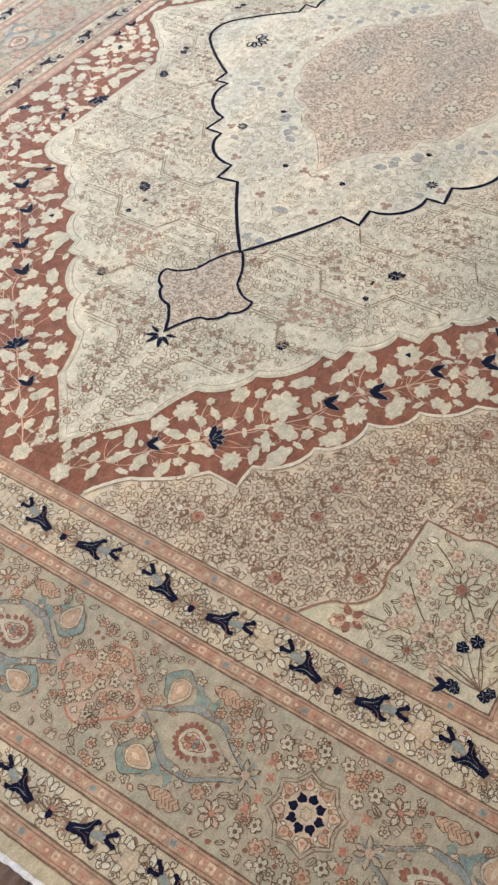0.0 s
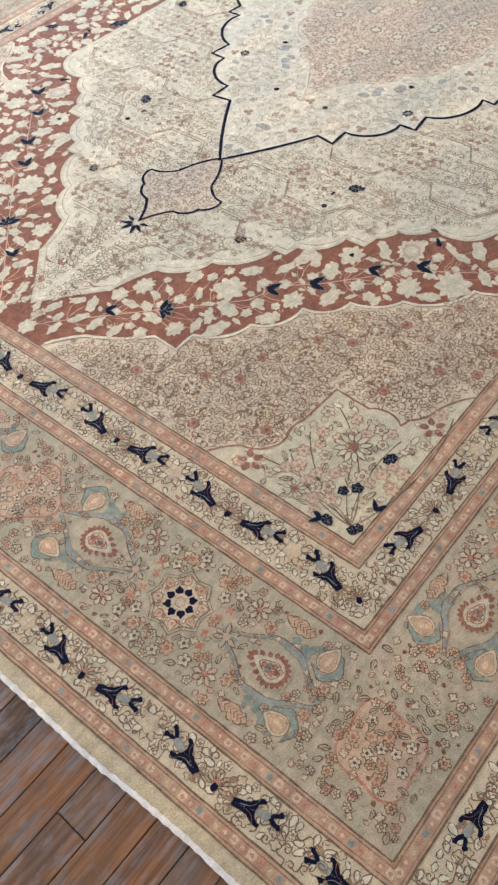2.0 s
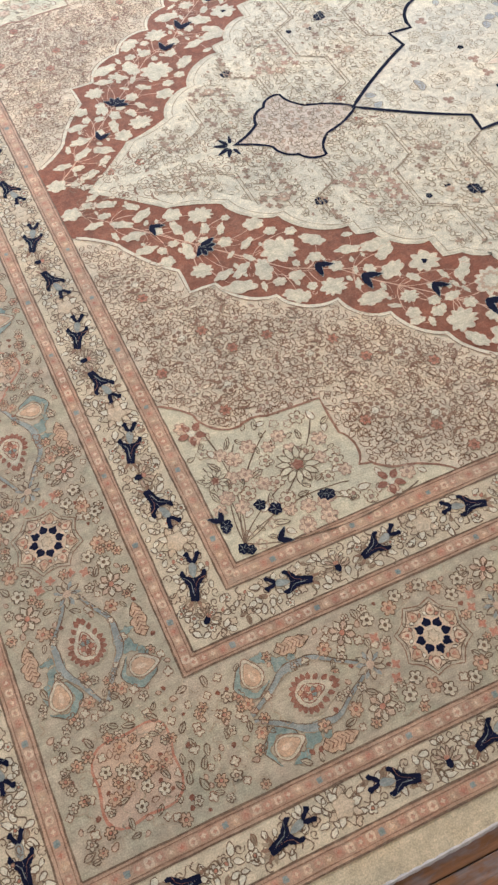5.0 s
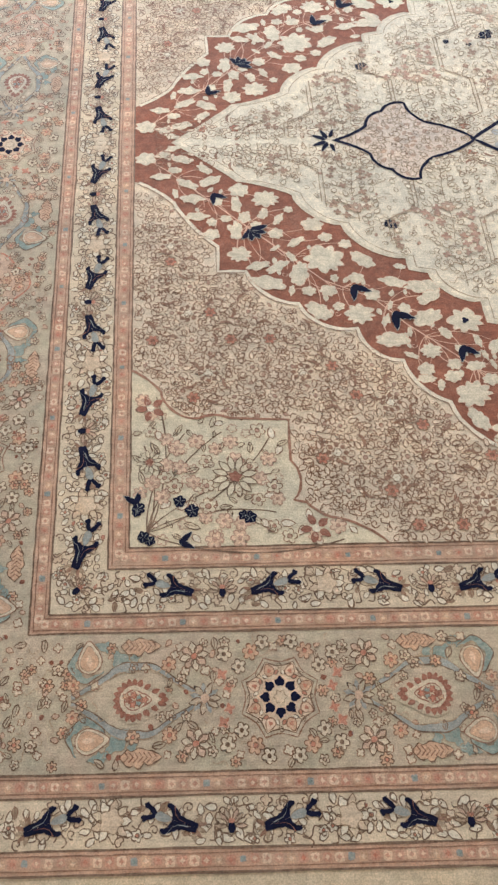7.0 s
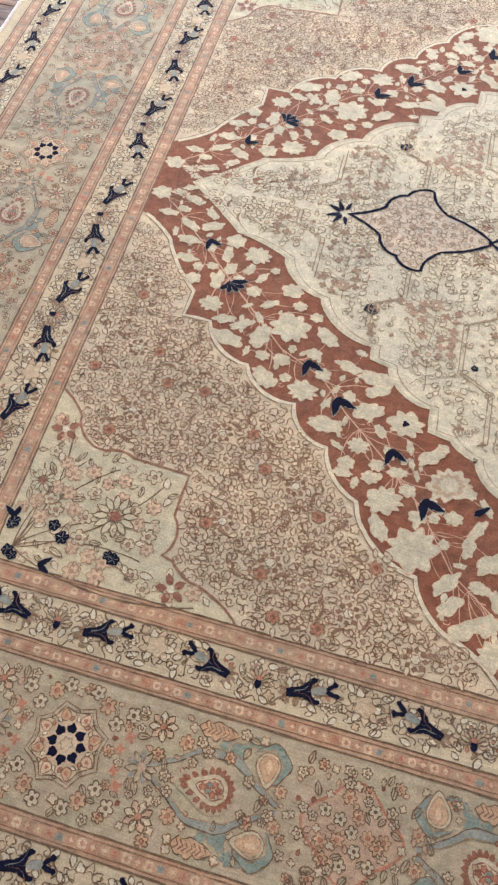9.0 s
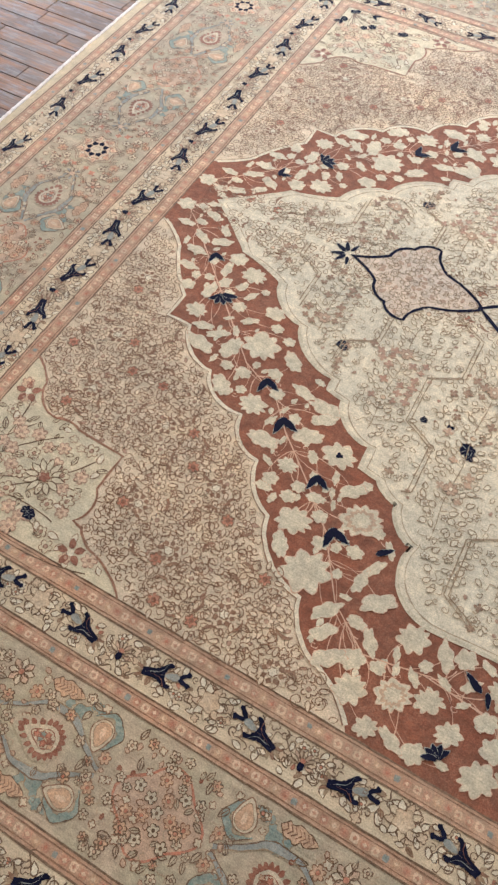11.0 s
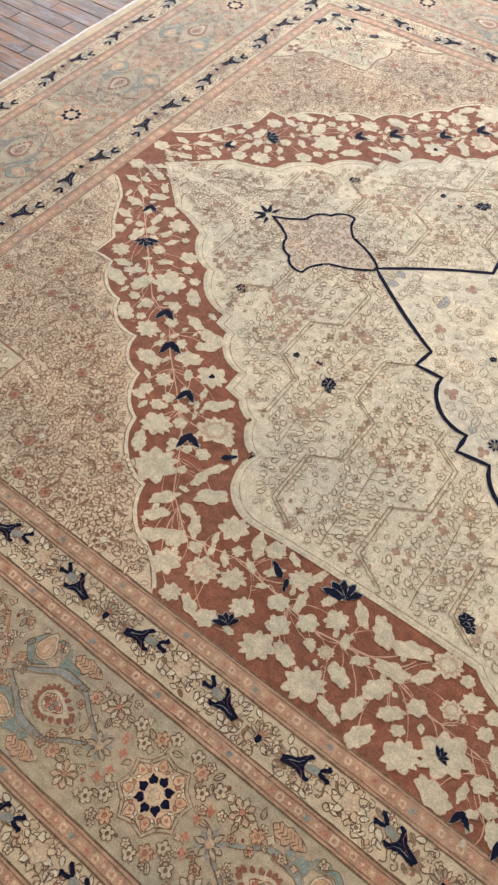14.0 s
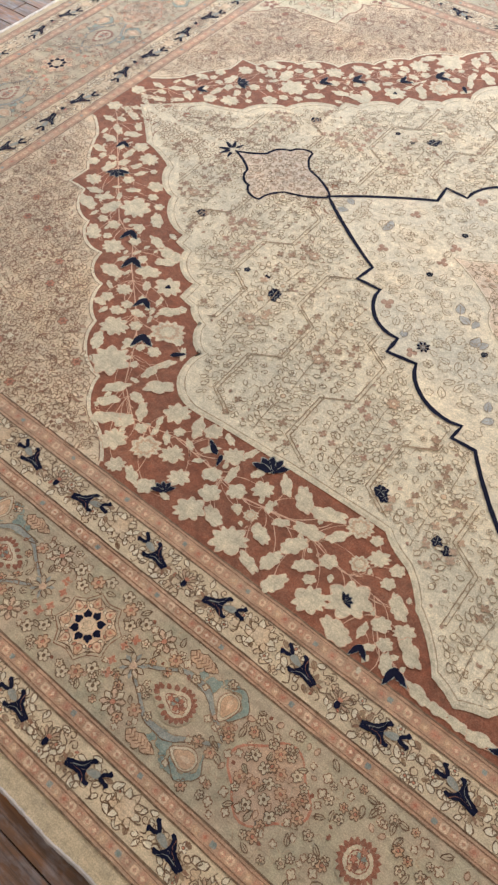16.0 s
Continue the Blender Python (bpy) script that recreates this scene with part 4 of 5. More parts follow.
# ---------------------------------------------------------------- corner sprays
def corner_spray():
    w = Weave()
    root = (0.23, 0.215)
    tips = [(0.24, 0.58), (0.33, 0.47), (0.52, 0.47), (0.53, 0.35), (0.68, 0.205), (0.42, 0.47), (0.215, 0.44), (0.53, 0.25)]
    blossom = flower(6, 0.0170, SPRIG, GUARDL, SPRIG, 0.0030, 5)
    pale = flower(5, 0.0165, BROWN, SPANDREL, SPRIG, 0.0024, 5)
    green = leaf(0.034, 0.013, LINE, SPANDREL, 0.0022)
    rnd = np.random.RandomState(3)
    taken, spots = [], []
    for q in QUARTERS:
        rnd = np.random.RandomState(3)
        for k, tip in enumerate(tips):
            stem = arc(root, tip, 0.10 * (-1) ** k, 16)
            w.ribbon(mirrored(stem, q), 0.0028, LINE, 1.6)
            for i in range(5, 16, 2):
                d = stem[i] - stem[i - 1]
                a = math.atan2(d[1], d[0])
                for side in (1, -1):
                    s = stem[i] + np.array([-d[1], d[0]]) / np.linalg.norm(d) * (0.021 + 0.004 * (i % 4)) * side
                    if not (inside(CORNER_POLY, s[None])[0] and inside(CORNER_POLY, s[None] + 0.012)[0] and inside(CORNER_POLY, s[None] - 0.012)[0]):
                        continue
                    if taken and min(np.hypot(s[0] - x, s[1] - y) for x, y in taken) < 0.027 and q == (0, 0):
                        continue
                    if q == (0, 0):
                        taken.append((s[0], s[1]))
                        spots.append((s[0], s[1], (blossom, green, pale, blossom)[(i // 2 + k + (side > 0)) % 4], a + 0.6 * side, rnd.uniform(0.8, 1.1)))
    for u, v, kind, a, size in spots:
        for q in QUARTERS:
            w.stamp(kind, u, v, a, size, 1.7, False, q)
    p, rnd = scatter(FIELD_U, 0.75, FIELD_V, 0.64, 0.042, 44)
    p = p[inside(CORNER_POLY, p) & inside(CORNER_POLY, p + 0.012) & inside(CORNER_POLY, p - 0.012)]
    sow(w, p, rnd, [leaf(0.022, 0.010, LINE, None, 0.002), flower(5, 0.011, SPRIG, SPANDREL, None, 0.0024, 4), leaf(0.028, 0.015, BROWN, CREAM, 0.0022, False)], (3, 2, 3), (0.8, 1.1), 1.2)
    big = Weave()
    for k in range(12):
        a = 2 * np.pi * k / 12
        c, s = math.cos(a), math.sin(a)
        pp = (leaf_points(0.036, 0.016, 7) + np.array([0.034, 0])) @ np.array([[c, s], [-s, c]])
        big.fan(pp, SPANDREL, 0.03 * k)
        big.ribbon(pp, 0.0022, LINE, 0.45 + 0.02 * k, True)
    big.fan(ring_points(0.013, 5, 0.2, 20), RUST, 0.8)
    red = Weave()
    for k in range(5):
        a = 2 * np.pi * k / 5 + 0.4
        c, s = math.cos(a), math.sin(a)
        red.fan((leaf_points(0.026, 0.016, 6) + np.array([0.020, 0])) @ np.array([[c, s], [-s, c]]), RUST, 0.04 * k)
    red.fan(ring_points(0.008, n=10), CREAM, 0.4)
    for q in QUARTERS:
        w.stamp(big, 0.425, 0.345, 0.2, 1.0, 2.4, False, q)
        w.stamp(big, 0.235, 0.385, 0.2, 0.6, 2.4, False, q)
        for u, v in ((0.238, 0.525), (0.594, 0.218)):
            w.stamp(red, u, v, 0.3, 1.1, 2.4, False, q)
    rug_part("corner_flowerwork", w, "brown-stemmed rose and cream flower sprays", "stuff")


def blue_flower_mesh():
    f = Weave()
    for k in range(5):
        a = 2 * np.pi * k / 5
        f.fan(knotted(ring_points(0.0090, 3, 0.15, 10) + 0.0095 * np.array([math.cos(a), math.sin(a)])), NAVY, 0.04 * k)
        f.ribbon(np.array([(0.003, 0), (0.014, 0)]) @ np.array([[math.cos(a), math.sin(a)], [-math.sin(a), math.cos(a)]]), 0.0010, GREYBLUE, 0.4)
    return f.mesh("navy_flower", False, 0.0012)


def tulip_mesh(petals=2, seed=0, name="navy_tulip"):
    """Navy tulip with drooping petals; its tip is at the origin, it opens along +x."""
    f = Weave()
    for k in range(petals):
        a = (k - (petals - 1) / 2) * (1.05 if petals == 2 else 0.44)
        L = 0.048 if petals == 2 else 0.046
        p = leaf_points(L, 0.0175 if petals == 2 else 0.0160, 9, 0.16, seed + k) + np.array([L * 0.44, 0])
        if petals > 2:
            p = ring_points(L * 0.46, 5, 0.05, 16, 0.44) + np.array([L * 0.46, 0])
        p[:, 1] += (0.16 * (k - (petals - 1) / 2)) * p[:, 0] ** 2 / L
        q = turned(p, a)
        f.fan(knotted(q) * 1.07, GREYBLUE, 0.16 * k - 0.1)
        f.fan(knotted(q), NAVY, 0.16 * k)
    if petals == 2:
        f.fan(knotted(leaf_points(0.020, 0.010, 6) + np.array([0.009, 0])), NAVY, 0.5)
    return f.mesh(name, False, 0.0011)


corner_spray()
HOST[0] = "corner_spandrel"
BLUE, TULIP, COMB, PETAL = blue_flower_mesh(), tulip_mesh(), tulip_mesh(5, 4, "navy_fan_flower"), tulip_mesh(1, 2, "navy_petal")
for u, v, s in ((0.211, 0.272, 1.0), (0.207, 0.262, 0.7), (0.222, 0.205, 0.9), (0.236, 0.196, 0.8), (0.301, 0.287, 0.95), (0.328, 0.264, 1.05), (0.453, 0.247, 1.0), (0.440, 0.252, 0.8)):
    for q in QUARTERS:
        motif("navy_flower", BLUE, u, v, u * 9, s * 0.85, 2.6, False, q)
for u, v, a in ((0.30, 0.192, 0.15), (0.205, 0.282, 1.9)):
    for q in QUARTERS:
        motif("navy_tulip", TULIP, u, v, a, 0.75, 2.6, False, q)

# ---------------------------------------------------------------- red band: stems, leaves and blossoms
SPINE = np.array([(0.21, 1.36), (0.28, 1.30), (0.36, 1.22), (0.45, 1.13), (0.56, 1.02), (0.68, 0.90), (0.80, 0.84), (0.87, 0.76), (0.98, 0.66), (1.08, 0.56),
                  (1.17, 0.42), (1.27, 0.345), (1.40, 0.37), (1.52, 0.36), (1.65, 0.34), (1.80, 0.37), (1.93, 0.34), (2.05, 0.33), (2.12, 0.24), (2.24, 0.205)])


def leaf_figure(kind, seed):
    """A pale leaf or blossom of unit length with ragged lobes."""
    rnd = np.random.RandomState(seed)
    f = Weave()
    t = np.linspace(0, 2 * np.pi, 72, endpoint=False)
    lobes = {"l": 5, "o": 7, "r": 6, "s": rnd.randint(7, 10), "p": 10}[kind]
    depth = {"l": 0.17, "o": 0.12, "r": 0.15, "s": 0.19, "p": 0.15}[kind]
    squash = {"l": 0.52, "o": 0.66, "r": 0.86, "s": 0.84, "p": 0.86}[kind] * rnd.uniform(0.92, 1.08)
    warp = t + 0.22 * np.sin(t + rnd.uniform(0, 6)) + 0.12 * np.sin(3 * t + rnd.uniform(0, 6))
    saw = np.abs(((warp * lobes / (2 * np.pi) + rnd.uniform(0, 1)) % 1.0) * 2 - 1) ** 1.3
    r = 0.5 * (1 - depth + 2 * depth * (1 - saw))
    if kind in "lo":
        r = r * (1 + 0.24 * np.maximum(np.cos(t), 0) ** 5 + 0.08 * np.maximum(-np.cos(t), 0) ** 3)
    r = r * (1 + 0.05 * np.convolve(rnd.uniform(-1, 1, 74), np.ones(3) / 3, "valid"))
    p = np.stack([r * np.cos(t), squash * r * np.sin(t)], 1)
    f.fan(p * 1.05, STEM, -0.1)
    f.fan(p, LEAF, 0.0 if kind != "p" else 0.05)
    if kind == "p":
        f.fan(p * 0.74, LEAFPINK, 0.2)
        f.fan(p * 0.50, LEAF, 0.4)
    return f.mesh({"l": "pointed_leaf", "o": "oval_leaf", "r": "round_leaf", "s": "pale_blossom", "p": "rose_blossom"}[kind], False, 0.012)


LEAF_MESH = {k: [leaf_figure(k, 7 * i + 3) for i in range(8)] for k in "lorsp"}
LEAF_NAME = {"l": "pointed_leaf", "o": "oval_leaf", "r": "round_leaf", "s": "pale_blossom", "p": "rose_blossom"}
# kind, u, v, length in centimetres, direction in degrees; stretch by stretch along the band
TIP = [("r", .225, 1.345, 6.5, 0), ("l", .33, 1.34, 6, 164), ("l", .265, 1.275, 5.5, 0), ("l", .34, 1.245, 6.5, 152), ("l", .40, 1.255, 6.5, 25), ("l", .35, 1.19, 6.5, 0),
       ("r", .48, 1.22, 6, 0), ("l", .36, 1.125, 6.5, 0), ("r", .40, 1.06, 5, 0), ("l", .47, 1.165, 6, 94), ("s", .55, 1.185, 8.5, 0), ("r", .44, 1.115, 3.5, 0),
       ("l", .465, 1.07, 6.5, 87), ("l", .58, 1.11, 4.5, 63), ("r", .57, 1.06, 4.5, 0), ("r", .67, 1.09, 6.5, 0), ("r", .61, 1.145, 3, 0)]
UPPER = [("s", .47, .99, 7, 0), ("l", .515, .95, 6, 12), ("l", .565, .945, 6.5, 35), ("o", .62, .92, 8.5, 77), ("l", .54, .893, 9, 166), ("s", .69, .97, 12, 0),
         ("o", .79, .965, 8, 139), ("r", .75, 1.02, 4, 0), ("r", .765, .905, 4.5, 0), ("r", .64, .865, 4, 0), ("r", .69, .865, 5, 0), ("o", .66, .80, 8, 141),
         ("s", .76, .79, 8.5, 0), ("r", .80, .85, 4.5, 0), ("l", .86, .89, 7, 166), ("l", .93, .875, 9, 0), ("r", .70, 1.045, 4, 0), ("l", .62, 1.03, 5, 30)]
MIDDLE = [("o", .83, .71, 9, 0), ("o", .925, .775, 8.5, 22), ("s", .92, .675, 6, 0), ("r", .90, .622, 4.5, 0), ("o", .875, .58, 5.5, 0), ("r", .96, .60, 4.5, 0), ("s", 1.02, .765, 10, 0),
          ("s", 1.0, .55, 10, 20), ("o", 1.0, .48, 7.5, 125), ("l", .94, .84, 7, 31), ("r", .97, .635, 4, 0), ("l", 1.09, .69, 7, 41), ("p", 1.14, .63, 11, 30), ("r", 1.05, .59, 4.5, 0),
          ("r", 1.16, .55, 4.5, 0), ("r", 1.08, .53, 4.5, 0), ("l", 1.215, .535, 6, 61), ("s", 1.08, .45, 13.5, 38)]
LOWER = [("l", 1.20, .49, 6, 84), ("l", 1.255, .465, 8.5, 39), ("l", 1.16, .392, 7.5, 50), ("l", 1.175, .345, 7, 49), ("l", 1.20, .295, 8.5, 38), ("l", 1.275, .375, 6.5, 123),
         ("r", 1.255, .325, 6.5, 39), ("s", 1.275, .265, 8.5, 38), ("p", 1.36, .30, 8.5, 38), ("r", 1.26, .22, 4, 40), ("s", 1.43, .325, 7.5, 38), ("s", 1.49, .285, 7, 38),
         ("s", 1.335, .213, 6, 38), ("l", 1.39, .197, 6.5, 152), ("r", 1.44, .215, 6, 39), ("s", 1.354, .431, 8.5, 38), ("l", 1.43, .43, 7, 119), ("r", 1.47, .447, 5.5, 38)]
FAR = [("s", 1.56, .42, 7.5, 38), ("l", 1.52, .465, 4.5, 156), ("l", 1.59, .452, 4.5, 70), ("r", 1.55, .345, 5.5, 37), ("l", 1.59, .375, 5.5, 99), ("r", 1.58, .30, 6, 38),
       ("r", 1.63, .345, 5.5, 38), ("s", 1.68, .39, 6.5, 38), ("l", 1.72, .435, 6.5, 135), ("s", 1.57, .235, 9.5, 38), ("o", 1.63, .255, 7, 158), ("o", 1.78, .43, 8.5, 134),
       ("l", 1.85, .435, 9.5, 203), ("r", 1.66, .31, 3, 37), ("p", 1.70, .315, 4, 39), ("l", 1.77, .345, 4.5, 38), ("s", 1.70, .23, 11, 38), ("o", 1.75, .29, 7, 157)]
END = [("l", 1.84, .37, 8, 188), ("o", 1.81, .25, 7, 76), ("l", 1.77, .197, 7, 163), ("o", 1.83, .315, 7.5, 57), ("l", 1.90, .40, 6, 57), ("p", 1.93, .455, 7, 39), ("o", 1.88, .29, 6.5, 39),
       ("r", 1.92, .335, 5, 38), ("o", 1.85, .21, 7.5, 66), ("s", 1.94, .23, 9.5, 39), ("r", 1.91, .27, 3.5, 39), ("p", 1.98, .375, 5, 38), ("s", 2.01, .415, 6, 39), ("r", 2.06, .415, 4, 38),
       ("o", 2.11, .34, 7.5, 141), ("r", 2.06, .375, 4, 38), ("o", 2.03, .207, 9, 167), ("r", 2.10, .283, 5, 39), ("s", 2.15, .30, 6, 39)]
LAST = [("r", 2.13, .25, 4, 39), ("o", 2.155, .215, 5.5, 119), ("l", 2.185, .268, 7.5, 147), ("l", 2.245, .205, 6.5, 167), ("s", 2.012, .287, 13, 38), ("l", 2.29, .202, 5, 0),
        ("l", .30, 1.385, 4.5, 20), ("r", .275, 1.36, 3.5, 0), ("l", .39, 1.30, 5, 140), ("r", 1.115, .72, 3.5, 0), ("r", 1.19, .62, 3.5, 0), ("r", 1.31, .335, 4, 0)]


def band_leaves():
    stems = Weave()
    count = 0
    taken = []
    for stretch in (TIP, UPPER, MIDDLE, LOWER, FAR, END, LAST):
        for kind, u, v, cm, deg in stretch:
            count += 1
            mesh = LEAF_MESH[kind][count % 8]
            size = cm / 100 * (0.77 if kind in "so" else 0.85)
            for _ in range(7):
                rim = np.array([u, v]) + ring_points(size * 0.46, n=8, squash=0.75, turn=0) @ np.array([[math.cos(radians(deg)), math.sin(radians(deg))], [-math.sin(radians(deg)), math.cos(radians(deg))]])
                if inside(BAND_RING, rim).all() and not inside(CREAM_RING, rim).any():
                    break
                near = SPINE[int(np.argmin(np.hypot(SPINE[:, 0] - u, SPINE[:, 1] - v)))]
                u, v, size = u + 0.10 * (near[0] - u), v + 0.10 * (near[1] - v), size * 0.95
            d = np.hypot(SPINE[:, 0] - u, SPINE[:, 1] - v)
            k = int(np.argmin(d))
            root = SPINE[max(0, k - 1)] * 0.6 + SPINE[k] * 0.4
            stem = np.vstack([arc(root, (u, v), 0.14 * (-1) ** count, 8), [(u, v)]])
            taken.append((u, v, size * 0.5))
            for q in QUARTERS:
                motif(LEAF_NAME[kind], mesh, u, v, radians(deg), size, 2.2 + 0.12 * (count % 4), False, q)
                stems.ribbon(mirrored(stem, q), 0.0019, STEM, 1.45 + 0.035 * (count % 13))
            if kind == "s" and count % 7 == 0:
                for q in QUARTERS:
                    motif("navy_speck", SPECK, u, v, 0, 1, 3.2, False, q)
    rnd = np.random.RandomState(12)
    tries = rnd.uniform((FIELD_U, FIELD_V), (CU, CV), (7000, 2))
    sizes = rnd.uniform(0.024, 0.044, len(tries))
    rims = (tries[:, None] + ring_points(1.0, n=6)[None] * (sizes * 0.5 + 0.012)[:, None, None]).reshape(-1, 2)
    band, cream = np.vstack([BAND_OUT, [(CU, CV)]]), np.vstack([CREAM_EDGE, [(CU, CV)]])
    fits = (inside(band, rims) & ~inside(cream, rims)).reshape(-1, 6).all(1)
    for (u, v), size in zip(tries[fits], sizes[fits]):
        if min(math.hypot(u - a, v - b) - r for a, b, r in taken) < size * 0.5 + 0.004:
            continue
        taken.append((u, v, size * 0.5))
        count += 1
        kind = "lrlo"[count % 4]
        turn = rnd.uniform(0, 2 * math.pi)
        near = min(taken[:-1], key=lambda s: math.hypot(u - s[0], v - s[1]))
        for q in QUARTERS:
            motif(LEAF_NAME[kind], LEAF_MESH[kind][count % 8], u, v, turn, size, 2.15 + 0.1 * (count % 3), False, q)
            stems.ribbon(mirrored(np.vstack([arc((near[0], near[1]), (u, v), 0.15, 6), [(u, v)]]), q), 0.0018, STEM, 1.6)
    for q in QUARTERS:
        stems.ribbon(mirrored(SPINE, q), 0.0030, STEM, 2.0)
        for k in range(2, len(SPINE) - 1):
            d = SPINE[k] - SPINE[k - 1]
            for s in (1, -1):
                e = SPINE[k] + 0.55 * d + s * 0.35 * np.array([-d[1], d[0]])
                stems.ribbon(mirrored(arc(SPINE[k], e, 0.2 * s, 7), q), 0.0020, STEM, 1.95)
                t = np.linspace(0, 5.5, 12)
                turn = math.atan2(e[1] - SPINE[k][1], e[0] - SPINE[k][0]) + 0.7 * s
                for reach, long in ((0.45, 0.024), (0.85, 0.018)):
                    bud = turned(leaf_points(long, long * 0.62, 6), turn + reach, SPINE[k] + reach * (e - SPINE[k]) + 0.010 * s)
                    stems.fan(mirrored(bud, q), LEAF, 1.97 + 0.02 * reach)
                stems.ribbon(mirrored(np.stack([e[0] + 0.009 * (1 - t / 7) * np.cos(t), e[1] + s * 0.009 * (1 - t / 7) * np.sin(t)], 1), q), 0.0020, STEM, 1.92)
    rug_part("stem_work", stems, "thin pink stems and curling tendrils", "stuff", "red_band")


speck = Weave()
speck.fan(ring_points(0.008, 3, 0.3, 12), NAVY, 0.0)
SPECK = speck.mesh("navy_speck", False)
HOST[0] = "red_band"
band_leaves()
for u, v, a, s in ((0.408, 1.206, 305, .8), (0.756, 0.880, 300, .95), (0.848, 0.792, 305, 1.05), (0.998, 0.686, 295, .9), (1.091, 0.578, 305, 1.05), (2.176, 0.220, 300, 0.9), (2.090, 0.216, 285, .7)):
    for q in QUARTERS:
        motif("navy_tulip", TULIP, u, v, radians(a), s * 1.12, 3.0, False, q)
for u, v, a, s in ((1.205, 0.570, 45, 1.0), (1.520, 0.398, 150, 1.1), (1.533, 0.404, 290, .8)):
    for q in QUARTERS:
        motif("navy_petal", PETAL, u, v, radians(a), s, 3.2, False, q)
for u, v, a, s in ((0.505, 1.078, 305, .95), (1.662, 0.440, 118, 1.1), (1.486, 0.228, 130, .72), (2.002, 0.276, 60, .5)):
    for q in QUARTERS:
        motif("navy_fan_flower", COMB, u, v, radians(a), s, 3.4, False, q)


# ---------------------------------------------------------------- cream field: trellis of double lines, sprigs and blossoms
def trellis():
    """Columns that swell and narrow in turn between zigzag double lines, each with a stem, leaf pairs and blossoms."""
    w = Weave()
    medal = np.vstack([MEDALLION, [(CU, CV)]])
    cream = np.vstack([CREAM_EDGE, [(CU, CV)]])
    pend = np.vstack([PENDANT_HALF, [(0.761, 1.41)]])
    shrunk = cream + (np.array([CU, CV]) - cream) * 0.030

    def free(p):
        return inside(shrunk, p) & ~inside(medal, p) & ~inside(medal, p + np.array([0.012, 0.012])) & ~inside(pend, p) & (np.hypot(p[:, 0] - 0.73, p[:, 1] - 1.41) > 0.05)

    def broken(line, width, dyed, level):
        ok = free(line)
        for k in range(len(line) - 1):
            if ok[k] and ok[k + 1]:
                for q in QUARTERS:
                    w.ribbon(mirrored(line[k:k + 2], q), width, dyed, level)

    wide, period, swing = 0.250, 0.390, 0.040
    rnd = np.random.RandomState(9)
    sprigs = {c: flower(4, 0.0112, c, c, None, 0.0012, 4, 0.36) for c in (SPRIGBROWN, SPRIG, LEAFPINK)}
    outlined = leaf(0.023, 0.0125, TRELLIS, CREAM, 0.0023, False)
    ringlet = flower(6, 0.0085, TRELLIS, CREAM, None, 0.0021, 3, 0.05)
    bloom = flower(8, 0.021, TRELLIS, CREAM, GUARDL, 0.0024, 4)
    daisy = flower(7, 0.017, SPRIGBROWN, LEAFPINK, CREAM, 0.0022, 4)
    for i in range(-3, 6):
        edge = 1.170 + i * wide
        for e in (-0.0055, 0.0055):
            pts = []
            for j in range(-1, 4):
                top = 1.105 + 0.39 - j * period
                pts += [(edge - swing, top), (edge - swing, top - 0.155), (edge + swing, top - 0.200), (edge + swing, top - 0.345)]
            line = np.vstack([np.linspace(a, b, 7)[:-1] for a, b in zip(pts[:-1], pts[1:])])
            broken(line + np.array([e, e * 0.3]) + rnd.uniform(-0.0006, 0.0006, line.shape), 0.0028, TRELLIS, 4.3)
        stem_u = edge + wide / 2
        broken(np.stack([stem_u + 0.004 * np.sin(np.arange(0.2, 1.42, 0.016) * 30), np.arange(0.2, 1.42, 0.016)], 1), 0.0020, TRELLIS, 4.2)
        for n, v in enumerate(np.arange(0.24, 1.40, 0.0275)):
            swell = (v - 0.560) % period < 0.165
            wide_here = swell == (i % 2 == 0)
            tone = (SPRIGBROWN, None, SPRIG, None, LEAFPINK, SPRIGBROWN, None)[int(v / (period / 2) + 3 * i) % 7]
            for side in (1, -1):
                reaches = (0.030, 0.062, 0.096) if wide_here else (0.028, 0.054)
                for m, reach in enumerate(reaches):
                    u, vv = stem_u + side * reach + rnd.uniform(-0.005, 0.005), v + 0.012 * m + rnd.uniform(-0.005, 0.005)
                    pick = rnd.uniform()
                    fig = sprigs[tone] if tone is not None and pick < 0.30 else (outlined if pick < 0.80 else ringlet)
                    if free(np.array([[u, vv], [u + 0.012, vv], [u - 0.012, vv]])).all():
                        turn = (0.8 if side > 0 else 2.3) + rnd.uniform(-0.4, 0.4)
                        for q in QUARTERS:
                            w.stamp(fig, u, vv, turn, rnd.uniform(0.8, 1.1), 3.7, False, q)
                        if fig is not ringlet and m == 0:
                            broken(np.array([(stem_u, v - 0.012), (stem_u + side * reach * 0.5, v - 0.004), (u, vv)]), 0.0016, TRELLIS, 3.6)
            if n % 6 == 3 and free(np.array([[stem_u, v], [stem_u + 0.02, v], [stem_u - 0.02, v]])).all():
                for q in QUARTERS:
                    w.stamp(bloom if n % 12 == 3 else daisy, stem_u, v, 0.2 * n, 1.0, 4.6, False, q)
    p, rnd = scatter(0.3, CU, 0.23, CV, 0.031, 51)
    p = p[free(p)]
    kinds = [leaf(0.020, 0.012, TRELLIS, CREAM, 0.0020, False), flower(5, 0.0105, TRELLIS, IVORY, LINEGREY, 0.0020, 4), sway(0.036, LINEGREY, 0.0024), curl(0.010, LINEGREY, 0.0023), leaf(0.013, 0.008, SPRIG, SPRIG, 0.001, False)]
    sow(w, p, rnd, kinds, (4, 2, 3, 2, 0.8), (0.75, 1.1), 2.95)
